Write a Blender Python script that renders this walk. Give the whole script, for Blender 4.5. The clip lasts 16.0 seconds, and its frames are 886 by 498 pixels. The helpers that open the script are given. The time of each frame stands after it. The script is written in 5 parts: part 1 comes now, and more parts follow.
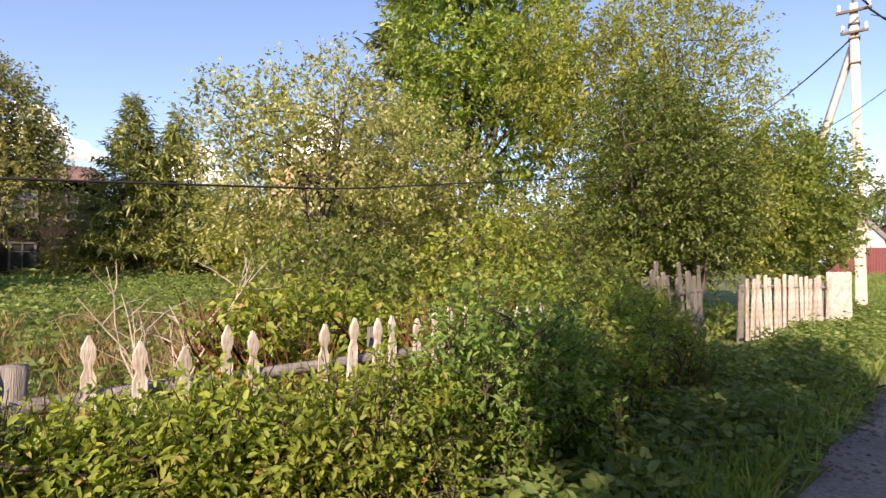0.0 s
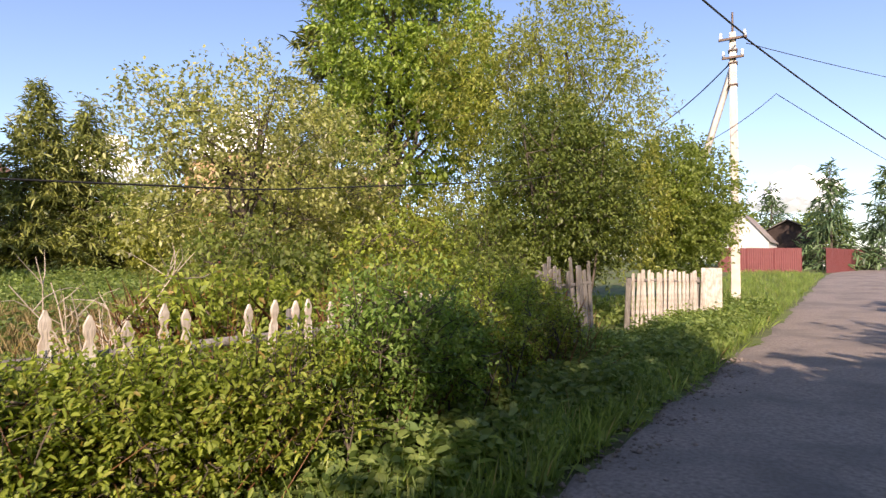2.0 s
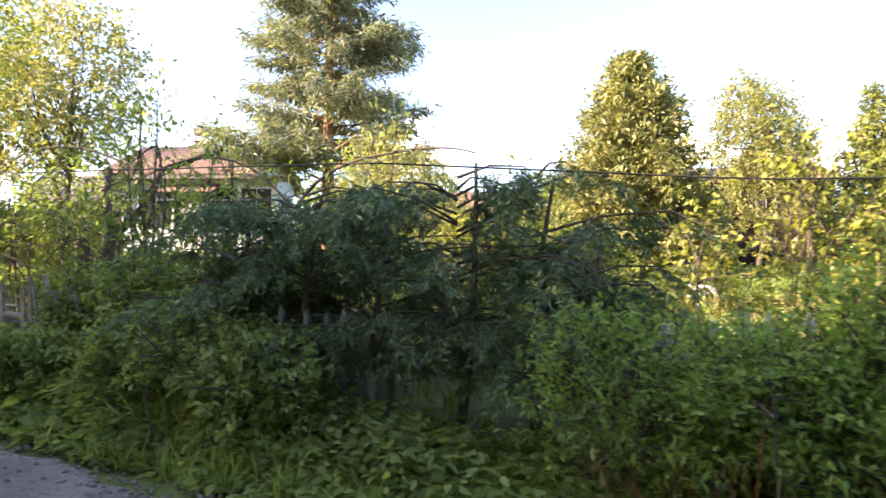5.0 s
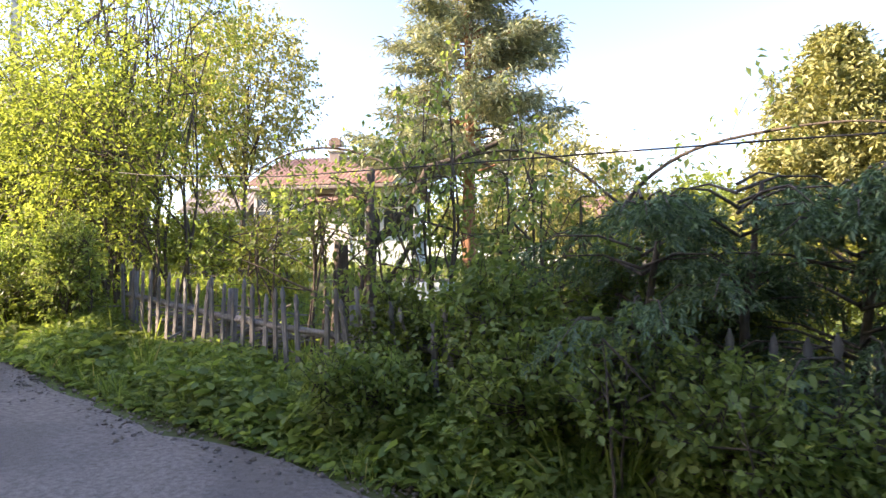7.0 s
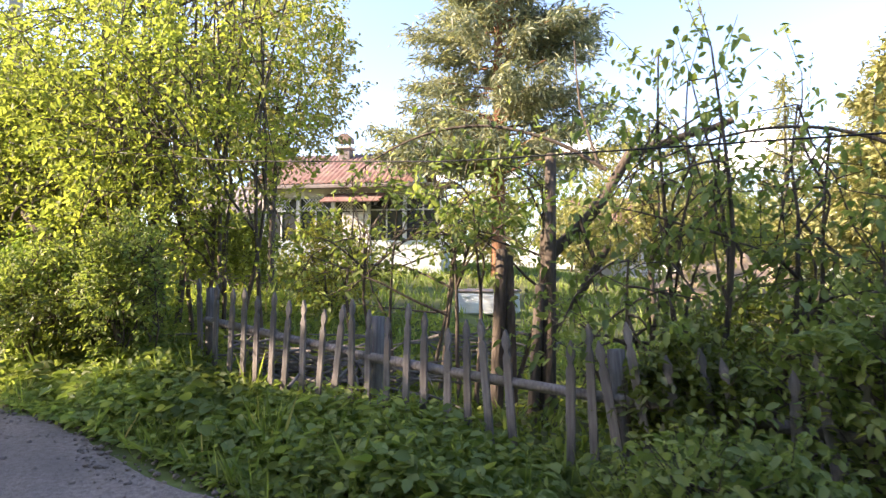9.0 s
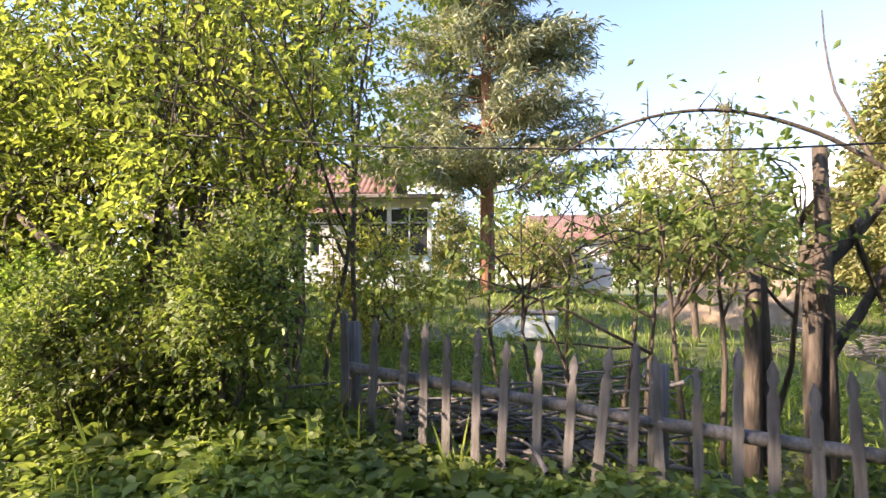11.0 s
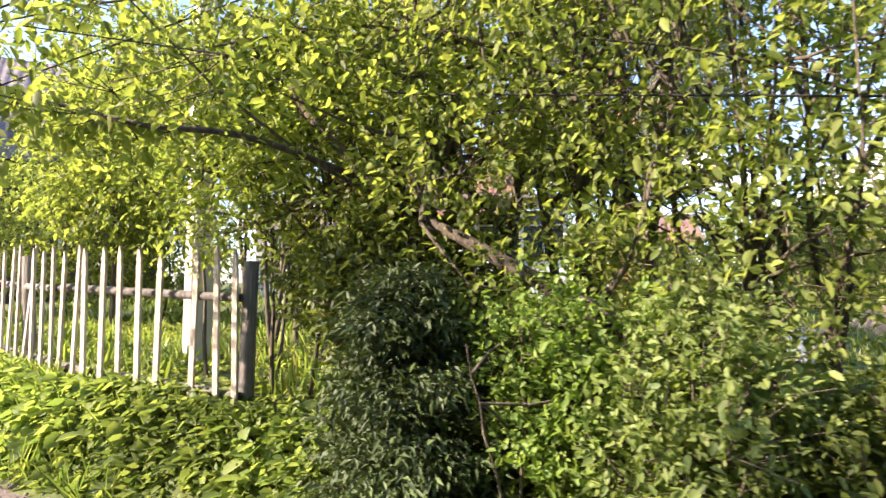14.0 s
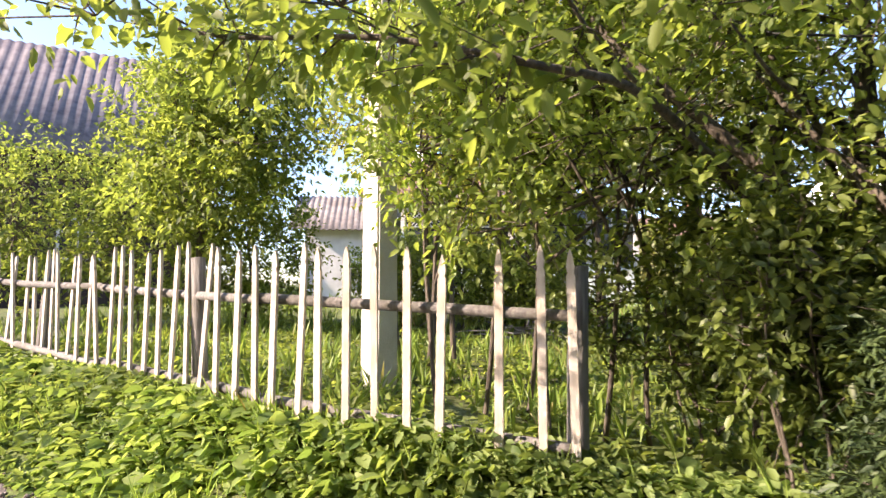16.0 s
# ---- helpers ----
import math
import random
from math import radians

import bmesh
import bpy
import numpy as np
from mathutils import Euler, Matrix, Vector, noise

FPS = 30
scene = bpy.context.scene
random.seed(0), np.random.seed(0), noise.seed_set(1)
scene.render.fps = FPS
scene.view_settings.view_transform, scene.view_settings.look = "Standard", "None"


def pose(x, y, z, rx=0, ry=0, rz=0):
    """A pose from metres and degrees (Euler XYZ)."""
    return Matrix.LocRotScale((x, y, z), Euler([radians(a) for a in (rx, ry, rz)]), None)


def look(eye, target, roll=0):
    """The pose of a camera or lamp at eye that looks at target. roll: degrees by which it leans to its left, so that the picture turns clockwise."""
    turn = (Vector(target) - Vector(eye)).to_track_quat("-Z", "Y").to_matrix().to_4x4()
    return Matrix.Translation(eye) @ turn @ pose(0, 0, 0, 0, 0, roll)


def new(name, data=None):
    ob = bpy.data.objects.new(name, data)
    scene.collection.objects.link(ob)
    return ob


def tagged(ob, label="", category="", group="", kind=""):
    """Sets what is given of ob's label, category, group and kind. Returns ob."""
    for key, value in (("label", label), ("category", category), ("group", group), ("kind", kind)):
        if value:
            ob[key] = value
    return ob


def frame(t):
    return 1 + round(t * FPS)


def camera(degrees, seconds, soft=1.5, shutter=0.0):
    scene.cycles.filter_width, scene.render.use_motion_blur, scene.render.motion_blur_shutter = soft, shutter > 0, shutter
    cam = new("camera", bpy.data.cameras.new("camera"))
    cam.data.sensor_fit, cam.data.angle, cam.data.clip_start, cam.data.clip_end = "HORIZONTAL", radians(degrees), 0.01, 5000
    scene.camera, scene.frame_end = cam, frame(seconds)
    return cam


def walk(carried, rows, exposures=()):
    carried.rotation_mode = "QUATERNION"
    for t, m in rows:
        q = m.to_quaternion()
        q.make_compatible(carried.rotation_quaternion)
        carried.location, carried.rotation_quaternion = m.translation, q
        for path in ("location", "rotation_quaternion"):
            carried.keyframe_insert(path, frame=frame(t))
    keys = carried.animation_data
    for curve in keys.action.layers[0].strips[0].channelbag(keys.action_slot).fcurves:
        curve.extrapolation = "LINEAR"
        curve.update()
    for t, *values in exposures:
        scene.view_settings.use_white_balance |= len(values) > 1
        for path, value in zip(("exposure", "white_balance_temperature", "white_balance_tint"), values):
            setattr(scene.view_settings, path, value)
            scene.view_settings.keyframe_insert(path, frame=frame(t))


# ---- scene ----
cam = camera(78.0, 16.0, soft=1.4, shutter=0.2)
# seconds, eye, yaw (to the left from +y), pitch, roll
PATH = [
    (0.0, (0.000, 0.000, 1.500), -46.0, 2.0, 0.0),
    (0.5, (-0.164, -0.262, 1.495), -49.8, 2.1, -0.2),
    (1.0, (-0.199, -0.463, 1.489), -52.7, 1.9, -0.1),
    (1.5, (-0.265, -0.603, 1.474), -53.6, 1.8, -0.1),
    (2.0, (-0.438, -0.631, 1.439), -53.5, 1.8, -0.2),
    (2.5, (-0.876, -0.637, 1.403), -50.5, 2.0, -0.5),
    (3.0, (-1.388, -0.631, 1.375), -39.7, 2.0, -0.5),
    (3.5, (-2.069, -0.580, 1.359), -20.3, 1.7, -0.6),
    (4.0, (-2.732, -0.650, 1.361), -2.1, 1.5, -0.6),
    (4.5, (-3.456, -0.683, 1.322), 6.8, 1.4, -0.5),
    (5.0, (-4.258, -0.754, 1.350), 14.7, 1.3, -0.4),
    (7.5, (-7.614, -0.402, 1.350), 23.7, 2.1, 0.0),
    (8.0, (-8.248, -0.190, 1.383), 23.2, 2.1, 0.0),
    (8.5, (-8.932, 0.021, 1.448), 22.5, 2.1, -0.1),
    (11.0, (-12.214, 0.809, 1.568), 13.4, 4.0, 0.0),
    (11.5, (-12.861, 0.956, 1.603), 13.2, 4.1, 0.1),
    (12.0, (-13.565, 1.068, 1.666), 13.5, 4.0, 0.0),
    (12.5, (-14.198, 1.124, 1.729), 14.1, 4.2, 0.1),
    (13.0, (-14.962, 1.250, 1.757), 14.9, 4.2, 0.1),
    (13.5, (-15.605, 1.290, 1.792), 15.6, 4.3, 0.1),
    (14.0, (-16.302, 1.433, 1.799), 15.9, 4.2, 0.2),
    (14.5, (-16.964, 1.461, 1.834), 16.0, 4.2, 0.1),
    (15.0, (-17.583, 1.550, 1.820), 15.8, 4.3, 0.1),
    (15.5, (-18.250, 1.692, 1.848), 15.5, 4.3, 0.0),
    (16.0, (-18.823, 1.857, 1.876), 14.9, 4.4, 0.0),
]
walk(cam, [(t, pose(*eye, 90 + pitch, roll, yaw)) for t, eye, yaw, pitch, roll in PATH],
     exposures=[(t, ev, kelvin, tint) for t, ev, kelvin, tint in ((0.0, 0.78, 6900, 26), (2.6, 0.72, 6800, 23), (3.4, 0.55, 6600, 17), (4.0, 0.8, 6700, 18), (4.6, 1.9, 7200, 21), (5.2, 2.3, 7500, 25), (7.6, 2.15, 7200, 26), (8.5, 2.1, 7200, 26), (11.0, 1.88, 7000, 27), (13.5, 1.9, 6750, 23), (15.0, 1.86, 6700, 24), (16.0, 1.72, 6700, 25))])

# ---- light ----
SUN_AZ = Vector((-0.85, -0.5, 0)).normalized()
SUN_EL = radians(29)
world = bpy.data.worlds.new("sky")
scene.world = world
world.use_nodes = True
wn = world.node_tree.nodes
sky = wn.new("ShaderNodeTexSky")
sky.sky_type, sky.sun_disc = "NISHITA", False
sky.sun_elevation = SUN_EL
sky.sun_rotation = math.atan2(SUN_AZ.x, SUN_AZ.y)
sky.altitude, sky.air_density, sky.dust_density = 50, 1.0, 0.8
sky.ozone_density = 2.8
world.node_tree.links.new(sky.outputs[0], wn["Background"].inputs[0])
wn["Background"].inputs[1].default_value = 0.15
sun_data = bpy.data.lights.new("sun", "SUN")
sun_data.energy, sun_data.angle, sun_data.color = 5.0, radians(0.6), (1.0, 0.86, 0.66)
sun = new("sun", sun_data)
sun_way = Vector((SUN_AZ.x * math.cos(SUN_EL), SUN_AZ.y * math.cos(SUN_EL), math.sin(SUN_EL)))
sun.matrix_world = look(sun_way * 60, (0, 0, 0))

# ---- materials ----


def mat(name, color, rough=0.8, color2=None, scale=6.0, detail=6.0, bump=0.0, bump_scale=None, stretch=(1, 1, 1),
        metal=0.0, stain=None, stain_scale=1.2, stain_amount=0.5, island=0.0):
    """Two-scale procedural paint: fine grain between two colours, broad stains, bump."""
    m = bpy.data.materials.new(name)
    m.use_nodes = True
    nt = m.node_tree
    n, l = nt.nodes, nt.links
    bsdf = n["Principled BSDF"]
    bsdf.inputs["Roughness"].default_value, bsdf.inputs["Metallic"].default_value = rough, metal
    co = n.new("ShaderNodeTexCoord")
    mp = n.new("ShaderNodeMapping")
    mp.inputs["Scale"].default_value = stretch
    l.new(co.outputs["Object"], mp.inputs["Vector"])
    tx = n.new("ShaderNodeTexNoise")
    tx.inputs["Scale"].default_value, tx.inputs["Detail"].default_value = scale, detail
    l.new(mp.outputs[0], tx.inputs["Vector"])
    ramp = n.new("ShaderNodeValToRGB")
    ramp.color_ramp.elements[0].position, ramp.color_ramp.elements[1].position = 0.32, 0.68
    ramp.color_ramp.elements[0].color = (*color, 1)
    ramp.color_ramp.elements[1].color = (*(color2 or color), 1)
    l.new(tx.outputs["Fac"], ramp.inputs[0])
    out = ramp.outputs[0]
    if stain:
        t2 = n.new("ShaderNodeTexNoise")
        t2.inputs["Scale"].default_value, t2.inputs["Detail"].default_value = stain_scale, 4
        l.new(co.outputs["Object"], t2.inputs["Vector"])
        r2 = n.new("ShaderNodeMapRange")
        r2.inputs[1].default_value, r2.inputs[2].default_value, r2.inputs[4].default_value = 0.45, 0.62, stain_amount
        l.new(t2.outputs["Fac"], r2.inputs[0])
        mx = n.new("ShaderNodeMixRGB")
        mx.inputs[2].default_value = (*stain, 1)
        l.new(r2.outputs[0], mx.inputs[0])
        l.new(out, mx.inputs[1])
        out = mx.outputs[0]
    if island:
        info = n.new("ShaderNodeObjectInfo")
        hsv = n.new("ShaderNodeHueSaturation")
        mr = n.new("ShaderNodeMapRange")
        mr.inputs[3].default_value, mr.inputs[4].default_value = 1 - island, 1 + island
        l.new(info.outputs["Random"], mr.inputs[0])
        l.new(mr.outputs[0], hsv.inputs["Value"])
        l.new(out, hsv.inputs["Color"])
        out = hsv.outputs[0]
    l.new(out, bsdf.inputs["Base Color"])
    if bump:
        b = n.new("ShaderNodeBump")
        b.inputs["Strength"].default_value, b.inputs["Distance"].default_value = bump, 0.02
        t3 = n.new("ShaderNodeTexNoise")
        t3.inputs["Scale"].default_value, t3.inputs["Detail"].default_value = bump_scale or scale * 3, 8
        l.new(mp.outputs[0], t3.inputs["Vector"])
        l.new(t3.outputs["Fac"], b.inputs["Height"])
        l.new(b.outputs[0], bsdf.inputs["Normal"])
    return m


def leaf_mat(name, dark, bright, translucent=0.35, rough=0.45, third=None):
    """Leaves: each island its own tone; light comes through the blade."""
    m = bpy.data.materials.new(name)
    m.use_nodes = True
    nt = m.node_tree
    n, l = nt.nodes, nt.links
    bsdf, outp = n["Principled BSDF"], n["Material Output"]
    bsdf.inputs["Roughness"].default_value = rough
    bsdf.inputs["Specular IOR Level"].default_value = 0.5
    geo = n.new("ShaderNodeNewGeometry")
    ramp = n.new("ShaderNodeValToRGB")
    ramp.color_ramp.elements[0].color = (*dark, 1)
    ramp.color_ramp.elements[1].color = (*bright, 1)
    if third:
        e = ramp.color_ramp.elements.new(0.93)
        e.color = (*bright, 1)
        ramp.color_ramp.elements[2].color = (*third, 1)
    l.new(geo.outputs["Random Per Island"], ramp.inputs[0])
    co = n.new("ShaderNodeTexCoord")
    big = n.new("ShaderNodeTexNoise")
    big.inputs["Scale"].default_value = 0.9
    l.new(co.outputs["Object"], big.inputs["Vector"])
    hsv = n.new("ShaderNodeHueSaturation")
    mr = n.new("ShaderNodeMapRange")
    mr.inputs[1].default_value, mr.inputs[2].default_value = 0.3, 0.7
    mr.inputs[3].default_value, mr.inputs[4].default_value = 0.75, 1.25
    l.new(big.outputs["Fac"], mr.inputs[0])
    l.new(mr.outputs[0], hsv.inputs["Value"])
    l.new(ramp.outputs[0], hsv.inputs["Color"])
    l.new(hsv.outputs[0], bsdf.inputs["Base Color"])
    tr = n.new("ShaderNodeBsdfTranslucent")
    warm = n.new("ShaderNodeMixRGB")
    warm.blend_type = "MULTIPLY"
    warm.inputs[0].default_value = 1.0
    warm.inputs[2].default_value = (1.65, 1.6, 0.95, 1)
    l.new(hsv.outputs[0], warm.inputs[1])
    l.new(warm.outputs[0], tr.inputs["Color"])
    mix = n.new("ShaderNodeMixShader")
    mix.inputs[0].default_value = translucent
    l.new(bsdf.outputs[0], mix.inputs[1])
    l.new(tr.outputs[0], mix.inputs[2])
    l.new(mix.outputs[0], outp.inputs["Surface"])
    return m


M = {}
M["soil"] = mat("soil_and_turf", (0.06, 0.085, 0.02), 0.95, (0.13, 0.17, 0.035), 3.0, 8, 0.8, 14, stain=(0.075, 0.055, 0.035), stain_scale=0.4)
M["earth"] = mat("pale_dry_earth", (0.24, 0.18, 0.12), 0.95, (0.38, 0.30, 0.21), 4, 9, 0.8, 18, stain=(0.15, 0.13, 0.06), stain_scale=1.6)
M["road"] = mat("gravel_road", (0.17, 0.138, 0.118), 0.95, (0.29, 0.245, 0.215), 26, 10, 0.9, 55, stain=(0.12, 0.105, 0.095), stain_scale=0.9, stain_amount=0.6)
M["paint"] = mat("flaking_white_paint", (0.48, 0.43, 0.375), 0.8, (0.66, 0.62, 0.56), 5, 8, 0.4, 30, (3, 3, 0.6), stain=(0.36, 0.29, 0.22), stain_scale=9, stain_amount=0.7, island=0.14)
M["greywood"] = mat("weathered_grey_wood", (0.135, 0.125, 0.118), 0.9, (0.275, 0.26, 0.245), 7, 9, 0.6, 24, (8, 8, 0.7), stain=(0.1, 0.09, 0.06), stain_scale=3, island=0.2)
M["palewood"] = mat("pale_picket_wood", (0.42, 0.37, 0.315), 0.85, (0.60, 0.545, 0.475), 7, 9, 0.5, 24, (8, 8, 0.7), stain=(0.3, 0.24, 0.18), stain_scale=4, island=0.14)
M["bark"] = mat("bark", (0.05, 0.04, 0.03), 0.95, (0.14, 0.115, 0.09), 9, 8, 0.9, 20, (3, 3, 0.6))
M["pinebark"] = mat("pine_bark", (0.16, 0.075, 0.04), 0.95, (0.30, 0.16, 0.09), 6, 8, 0.9, 14, (3, 3, 0.8))
M["drybark"] = mat("dry_pale_twig", (0.36, 0.30, 0.23), 0.9, (0.52, 0.46, 0.38), 12, 6, 0.3)
M["concrete"] = mat("pole_concrete", (0.50, 0.47, 0.42), 0.9, (0.62, 0.59, 0.54), 4, 9, 0.4, 40, stain=(0.4, 0.37, 0.33), stain_scale=1.5)
M["cable"] = mat("black_cable", (0.012, 0.012, 0.013), 0.6, (0.025, 0.025, 0.025), 30)
M["steel"] = mat("rusty_steel", (0.10, 0.07, 0.055), 0.7, (0.2, 0.15, 0.12), 14, 6, 0.3, metal=0.5)
M["porcelain"] = mat("porcelain", (0.8, 0.8, 0.78), 0.25, (0.74, 0.74, 0.72), 20)
M["darkwood"] = mat("tarred_boards", (0.02, 0.013, 0.011), 0.9, (0.048, 0.031, 0.025), 5, 8, 0.5, 20, (6, 6, 0.6), island=0.25)
M["slate"] = mat("asbestos_sheet", (0.20, 0.17, 0.16), 0.9, (0.30, 0.27, 0.25), 5, 8, 0.3, stain=(0.12, 0.10, 0.08), stain_scale=1.3)
M["darkslate"] = mat("dark_corrugated_sheet", (0.09, 0.08, 0.095), 0.85, (0.17, 0.155, 0.17), 5, 8, 0.3, stain=(0.22, 0.2, 0.2), stain_scale=1.3)
M["redroof"] = mat("rust_red_sheet", (0.15, 0.075, 0.06), 0.8, (0.22, 0.13, 0.11), 4, 8, 0.2, stain=(0.25, 0.19, 0.15), stain_scale=1.6)
M["redmetal"] = mat("dark_red_sheet_metal", (0.13, 0.03, 0.028), 0.45, (0.16, 0.042, 0.04), 3, 4, 0.1)
M["whitewall"] = mat("whitewashed_wall", (0.54, 0.54, 0.53), 0.85, (0.64, 0.64, 0.63), 3, 8, 0.3, stain=(0.4, 0.38, 0.35), stain_scale=1.4)
M["tealwall"] = mat("pale_blue_boards", (0.45, 0.54, 0.55), 0.8, (0.58, 0.66, 0.66), 5, 8, 0.3, 20, (1, 1, 6), stain=(0.4, 0.42, 0.4), stain_scale=2)
M["brick"] = mat("yellow_brick", (0.42, 0.26, 0.13), 0.9, (0.52, 0.34, 0.19), 2, 4, 0.2)
M["redbrick"] = mat("red_brick", (0.36, 0.10, 0.07), 0.9, (0.44, 0.15, 0.10), 2, 4, 0.2)
M["glass"] = mat("window_glass", (0.03, 0.035, 0.04), 0.06, (0.05, 0.055, 0.06), 2)
M["cloud"] = mat("cloud", (0.86, 0.86, 0.87), 1.0, (0.9, 0.9, 0.9), 0.01)
# added glow in place of scattered light, whitens the clouds' dark undersides
cb = M["cloud"].node_tree.nodes["Principled BSDF"]
cb.inputs["Emission Color"].default_value, cb.inputs["Emission Strength"].default_value = (0.9, 0.94, 1.0, 1), 0.42
M["leaf_hedge"] = leaf_mat("hedge_leaves", (0.15, 0.21, 0.03), (0.36, 0.43, 0.07), 0.45, 0.55, third=(0.36, 0.22, 0.08))
M["leaf_weed"] = leaf_mat("weed_leaves", (0.10, 0.165, 0.042), (0.26, 0.33, 0.10), 0.45, 0.6)
M["leaf_fresh"] = leaf_mat("fresh_leaves", (0.11, 0.20, 0.04), (0.27, 0.39, 0.085), 0.45, 0.55)
M["leaf_tree"] = leaf_mat("tree_leaves", (0.14, 0.165, 0.032), (0.39, 0.41, 0.085), 0.42)
M["leaf_maple"] = leaf_mat("maple_leaves", (0.10, 0.165, 0.03), (0.32, 0.41, 0.075), 0.4)
M["leaf_apple"] = leaf_mat("apple_leaves", (0.17, 0.20, 0.055), (0.44, 0.45, 0.16), 0.4, third=(0.8, 0.75, 0.66))
M["leaf_lilac"] = leaf_mat("shrub_leaves", (0.06, 0.092, 0.02), (0.175, 0.225, 0.045), 0.35)
M["leaf_alder"] = leaf_mat("lit_leaves", (0.105, 0.155, 0.036), (0.285, 0.345, 0.085), 0.55, 0.6)
M["leaf_birch"] = leaf_mat("birch_leaves", (0.16, 0.18, 0.07), (0.34, 0.34, 0.14), 0.42)
M["needle"] = leaf_mat("spruce_needles", (0.05, 0.095, 0.045), (0.14, 0.22, 0.09), 0.2, 0.5)
M["needle_dark"] = leaf_mat("juniper_needles", (0.028, 0.052, 0.018), (0.085, 0.13, 0.035), 0.15, 0.6)
M["needle_far"] = leaf_mat("far_spruce_needles", (0.09, 0.12, 0.03), (0.28, 0.30, 0.07), 0.2, 0.5)
M["needle_pine"] = leaf_mat("pine_needles", (0.11, 0.15, 0.115), (0.34, 0.355, 0.21), 0.25, 0.5)
M["needle_thuja"] = leaf_mat("thuja_sprays", (0.12, 0.14, 0.05), (0.33, 0.325, 0.13), 0.25, 0.5)
M["grass"] = leaf_mat("grass_blades", (0.10, 0.17, 0.035), (0.27, 0.36, 0.08), 0.4, third=(0.4, 0.33, 0.15))
M["sorrel"] = leaf_mat("red_sorrel_stalks", (0.14, 0.06, 0.03), (0.26, 0.13, 0.06), 0.3)
M["dry"] = leaf_mat("dry_grass", (0.24, 0.18, 0.08), (0.42, 0.34, 0.18), 0.3)

# ---- ground shape ----


def smooth(a, b, v):
    k = np.clip((v - a) / (b - a), 0, 1)
    return k * k * (3 - 2 * k)


def edge_y(x):
    """The verge's edge on the road."""
    return np.interp(x, [-60, -23, -15, -11, -7, -2, 2, 40, 90], [12.5, 5.0, 3.55, 2.85, 2.4, 1.45, 1.0, 0.6, 0.0])


def fence_y(x):
    """The line of the old fence."""
    return np.interp(x, [-60, -24.7, -21.5, -20.6, -18.4, -13.3, -11.7, -9.7, -7.5, -4, 1, 5, 8.5, 11], [15.0, 6.56, 5.42, 5.12, 4.9, 4.35, 4.1, 3.75, 3.45, 3.1, 2.88, 2.9, 3.0, 2.95])


def ground_z(x, y):
    x, y = np.asarray(x, float), np.asarray(y, float)
    along = np.interp(x, [-60, -30, -19, -14, -12.2, -9, -7.5, -4.3, 0, 14, 40, 90], [1.0, 0.75, 0.39, 0.2, 0.08, -0.06, -0.14, -0.15, 0.0, 0.05, 0.95, 1.6])
    bank = np.interp(x, [-20, -17, -15, -13, -11, -7, 0, 10], [0.53, 0.44, 0.3, 0.15, 0.12, 0.06, 0.10, 0.1])
    e, f = edge_y(x), fence_y(x)
    up = bank * smooth(e + 0.1, f, y) + 0.9 * smooth(f + 1, f + 24, y)
    return along + up


def at(x, y, dz=0.0):
    return Vector((x, y, float(ground_z(x, y)) + dz))


# ---- builders ----


def mesh_np(name, verts, faces, material, smooth_shade=False):
    me = bpy.data.meshes.new(name)
    verts = np.asarray(verts, np.float32)
    faces = np.asarray(faces, np.int32)
    k = faces.shape[1]
    me.vertices.add(len(verts))
    me.vertices.foreach_set("co", verts.ravel())
    me.loops.add(faces.size)
    me.loops.foreach_set("vertex_index", faces.ravel())
    me.polygons.add(len(faces))
    me.polygons.foreach_set("loop_start", np.arange(0, faces.size, k, dtype=np.int32))
    if smooth_shade:
        me.polygons.foreach_set("use_smooth", np.ones(len(faces), bool))
    me.update(calc_edges=True)
    me.materials.append(material)
    return me


def empty(name, place, label, category, group="", kind=""):
    ob = new(name)
    ob.empty_display_size = 0.2
    ob.matrix_basis = place if isinstance(place, Matrix) else Matrix.Translation(place)
    return tagged(ob, label, category, group, kind)


def child(name, me, parent, label=""):
    ob = new(name, me)
    ob.parent = parent
    if label:
        ob["label"] = label
    return ob


def part(name, bm, material, parent, label=""):
    me = bpy.data.meshes.new(name)
    bm.to_mesh(me)
    bm.free()
    me.materials.append(material)
    return child(name, me, parent, label)


def box_bm(size, centre=(0, 0, 0), bevel=0.0, bm=None, turn=None):
    bm = bm or bmesh.new()
    m = Matrix.Translation(centre) @ (turn or Matrix()) @ Matrix.Diagonal((*size, 1))
    geo = bmesh.ops.create_cube(bm, size=1, matrix=m)
    if bevel:
        edges = list({e for v in geo["verts"] for e in v.link_edges})
        bmesh.ops.bevel(bm, geom=edges, offset=bevel, segments=1, affect="EDGES")
    return bm


def prism_bm(outline, depth, bm=None, m=None):
    """A flat outline in x and z, extruded by depth along y."""
    bm = bm or bmesh.new()
    m = m or Matrix()
    a = [bm.verts.new(m @ Vector((x, -depth / 2, z))) for x, z in outline]
    b = [bm.verts.new(m @ Vector((x, depth / 2, z))) for x, z in outline]
    bm.faces.new(a)
    bm.faces.new(b[::-1])
    for i in range(len(a)):
        j = (i + 1) % len(a)
        bm.faces.new((a[j], a[i], b[i], b[j]))
    bmesh.ops.recalc_face_normals(bm, faces=bm.faces)
    return bm


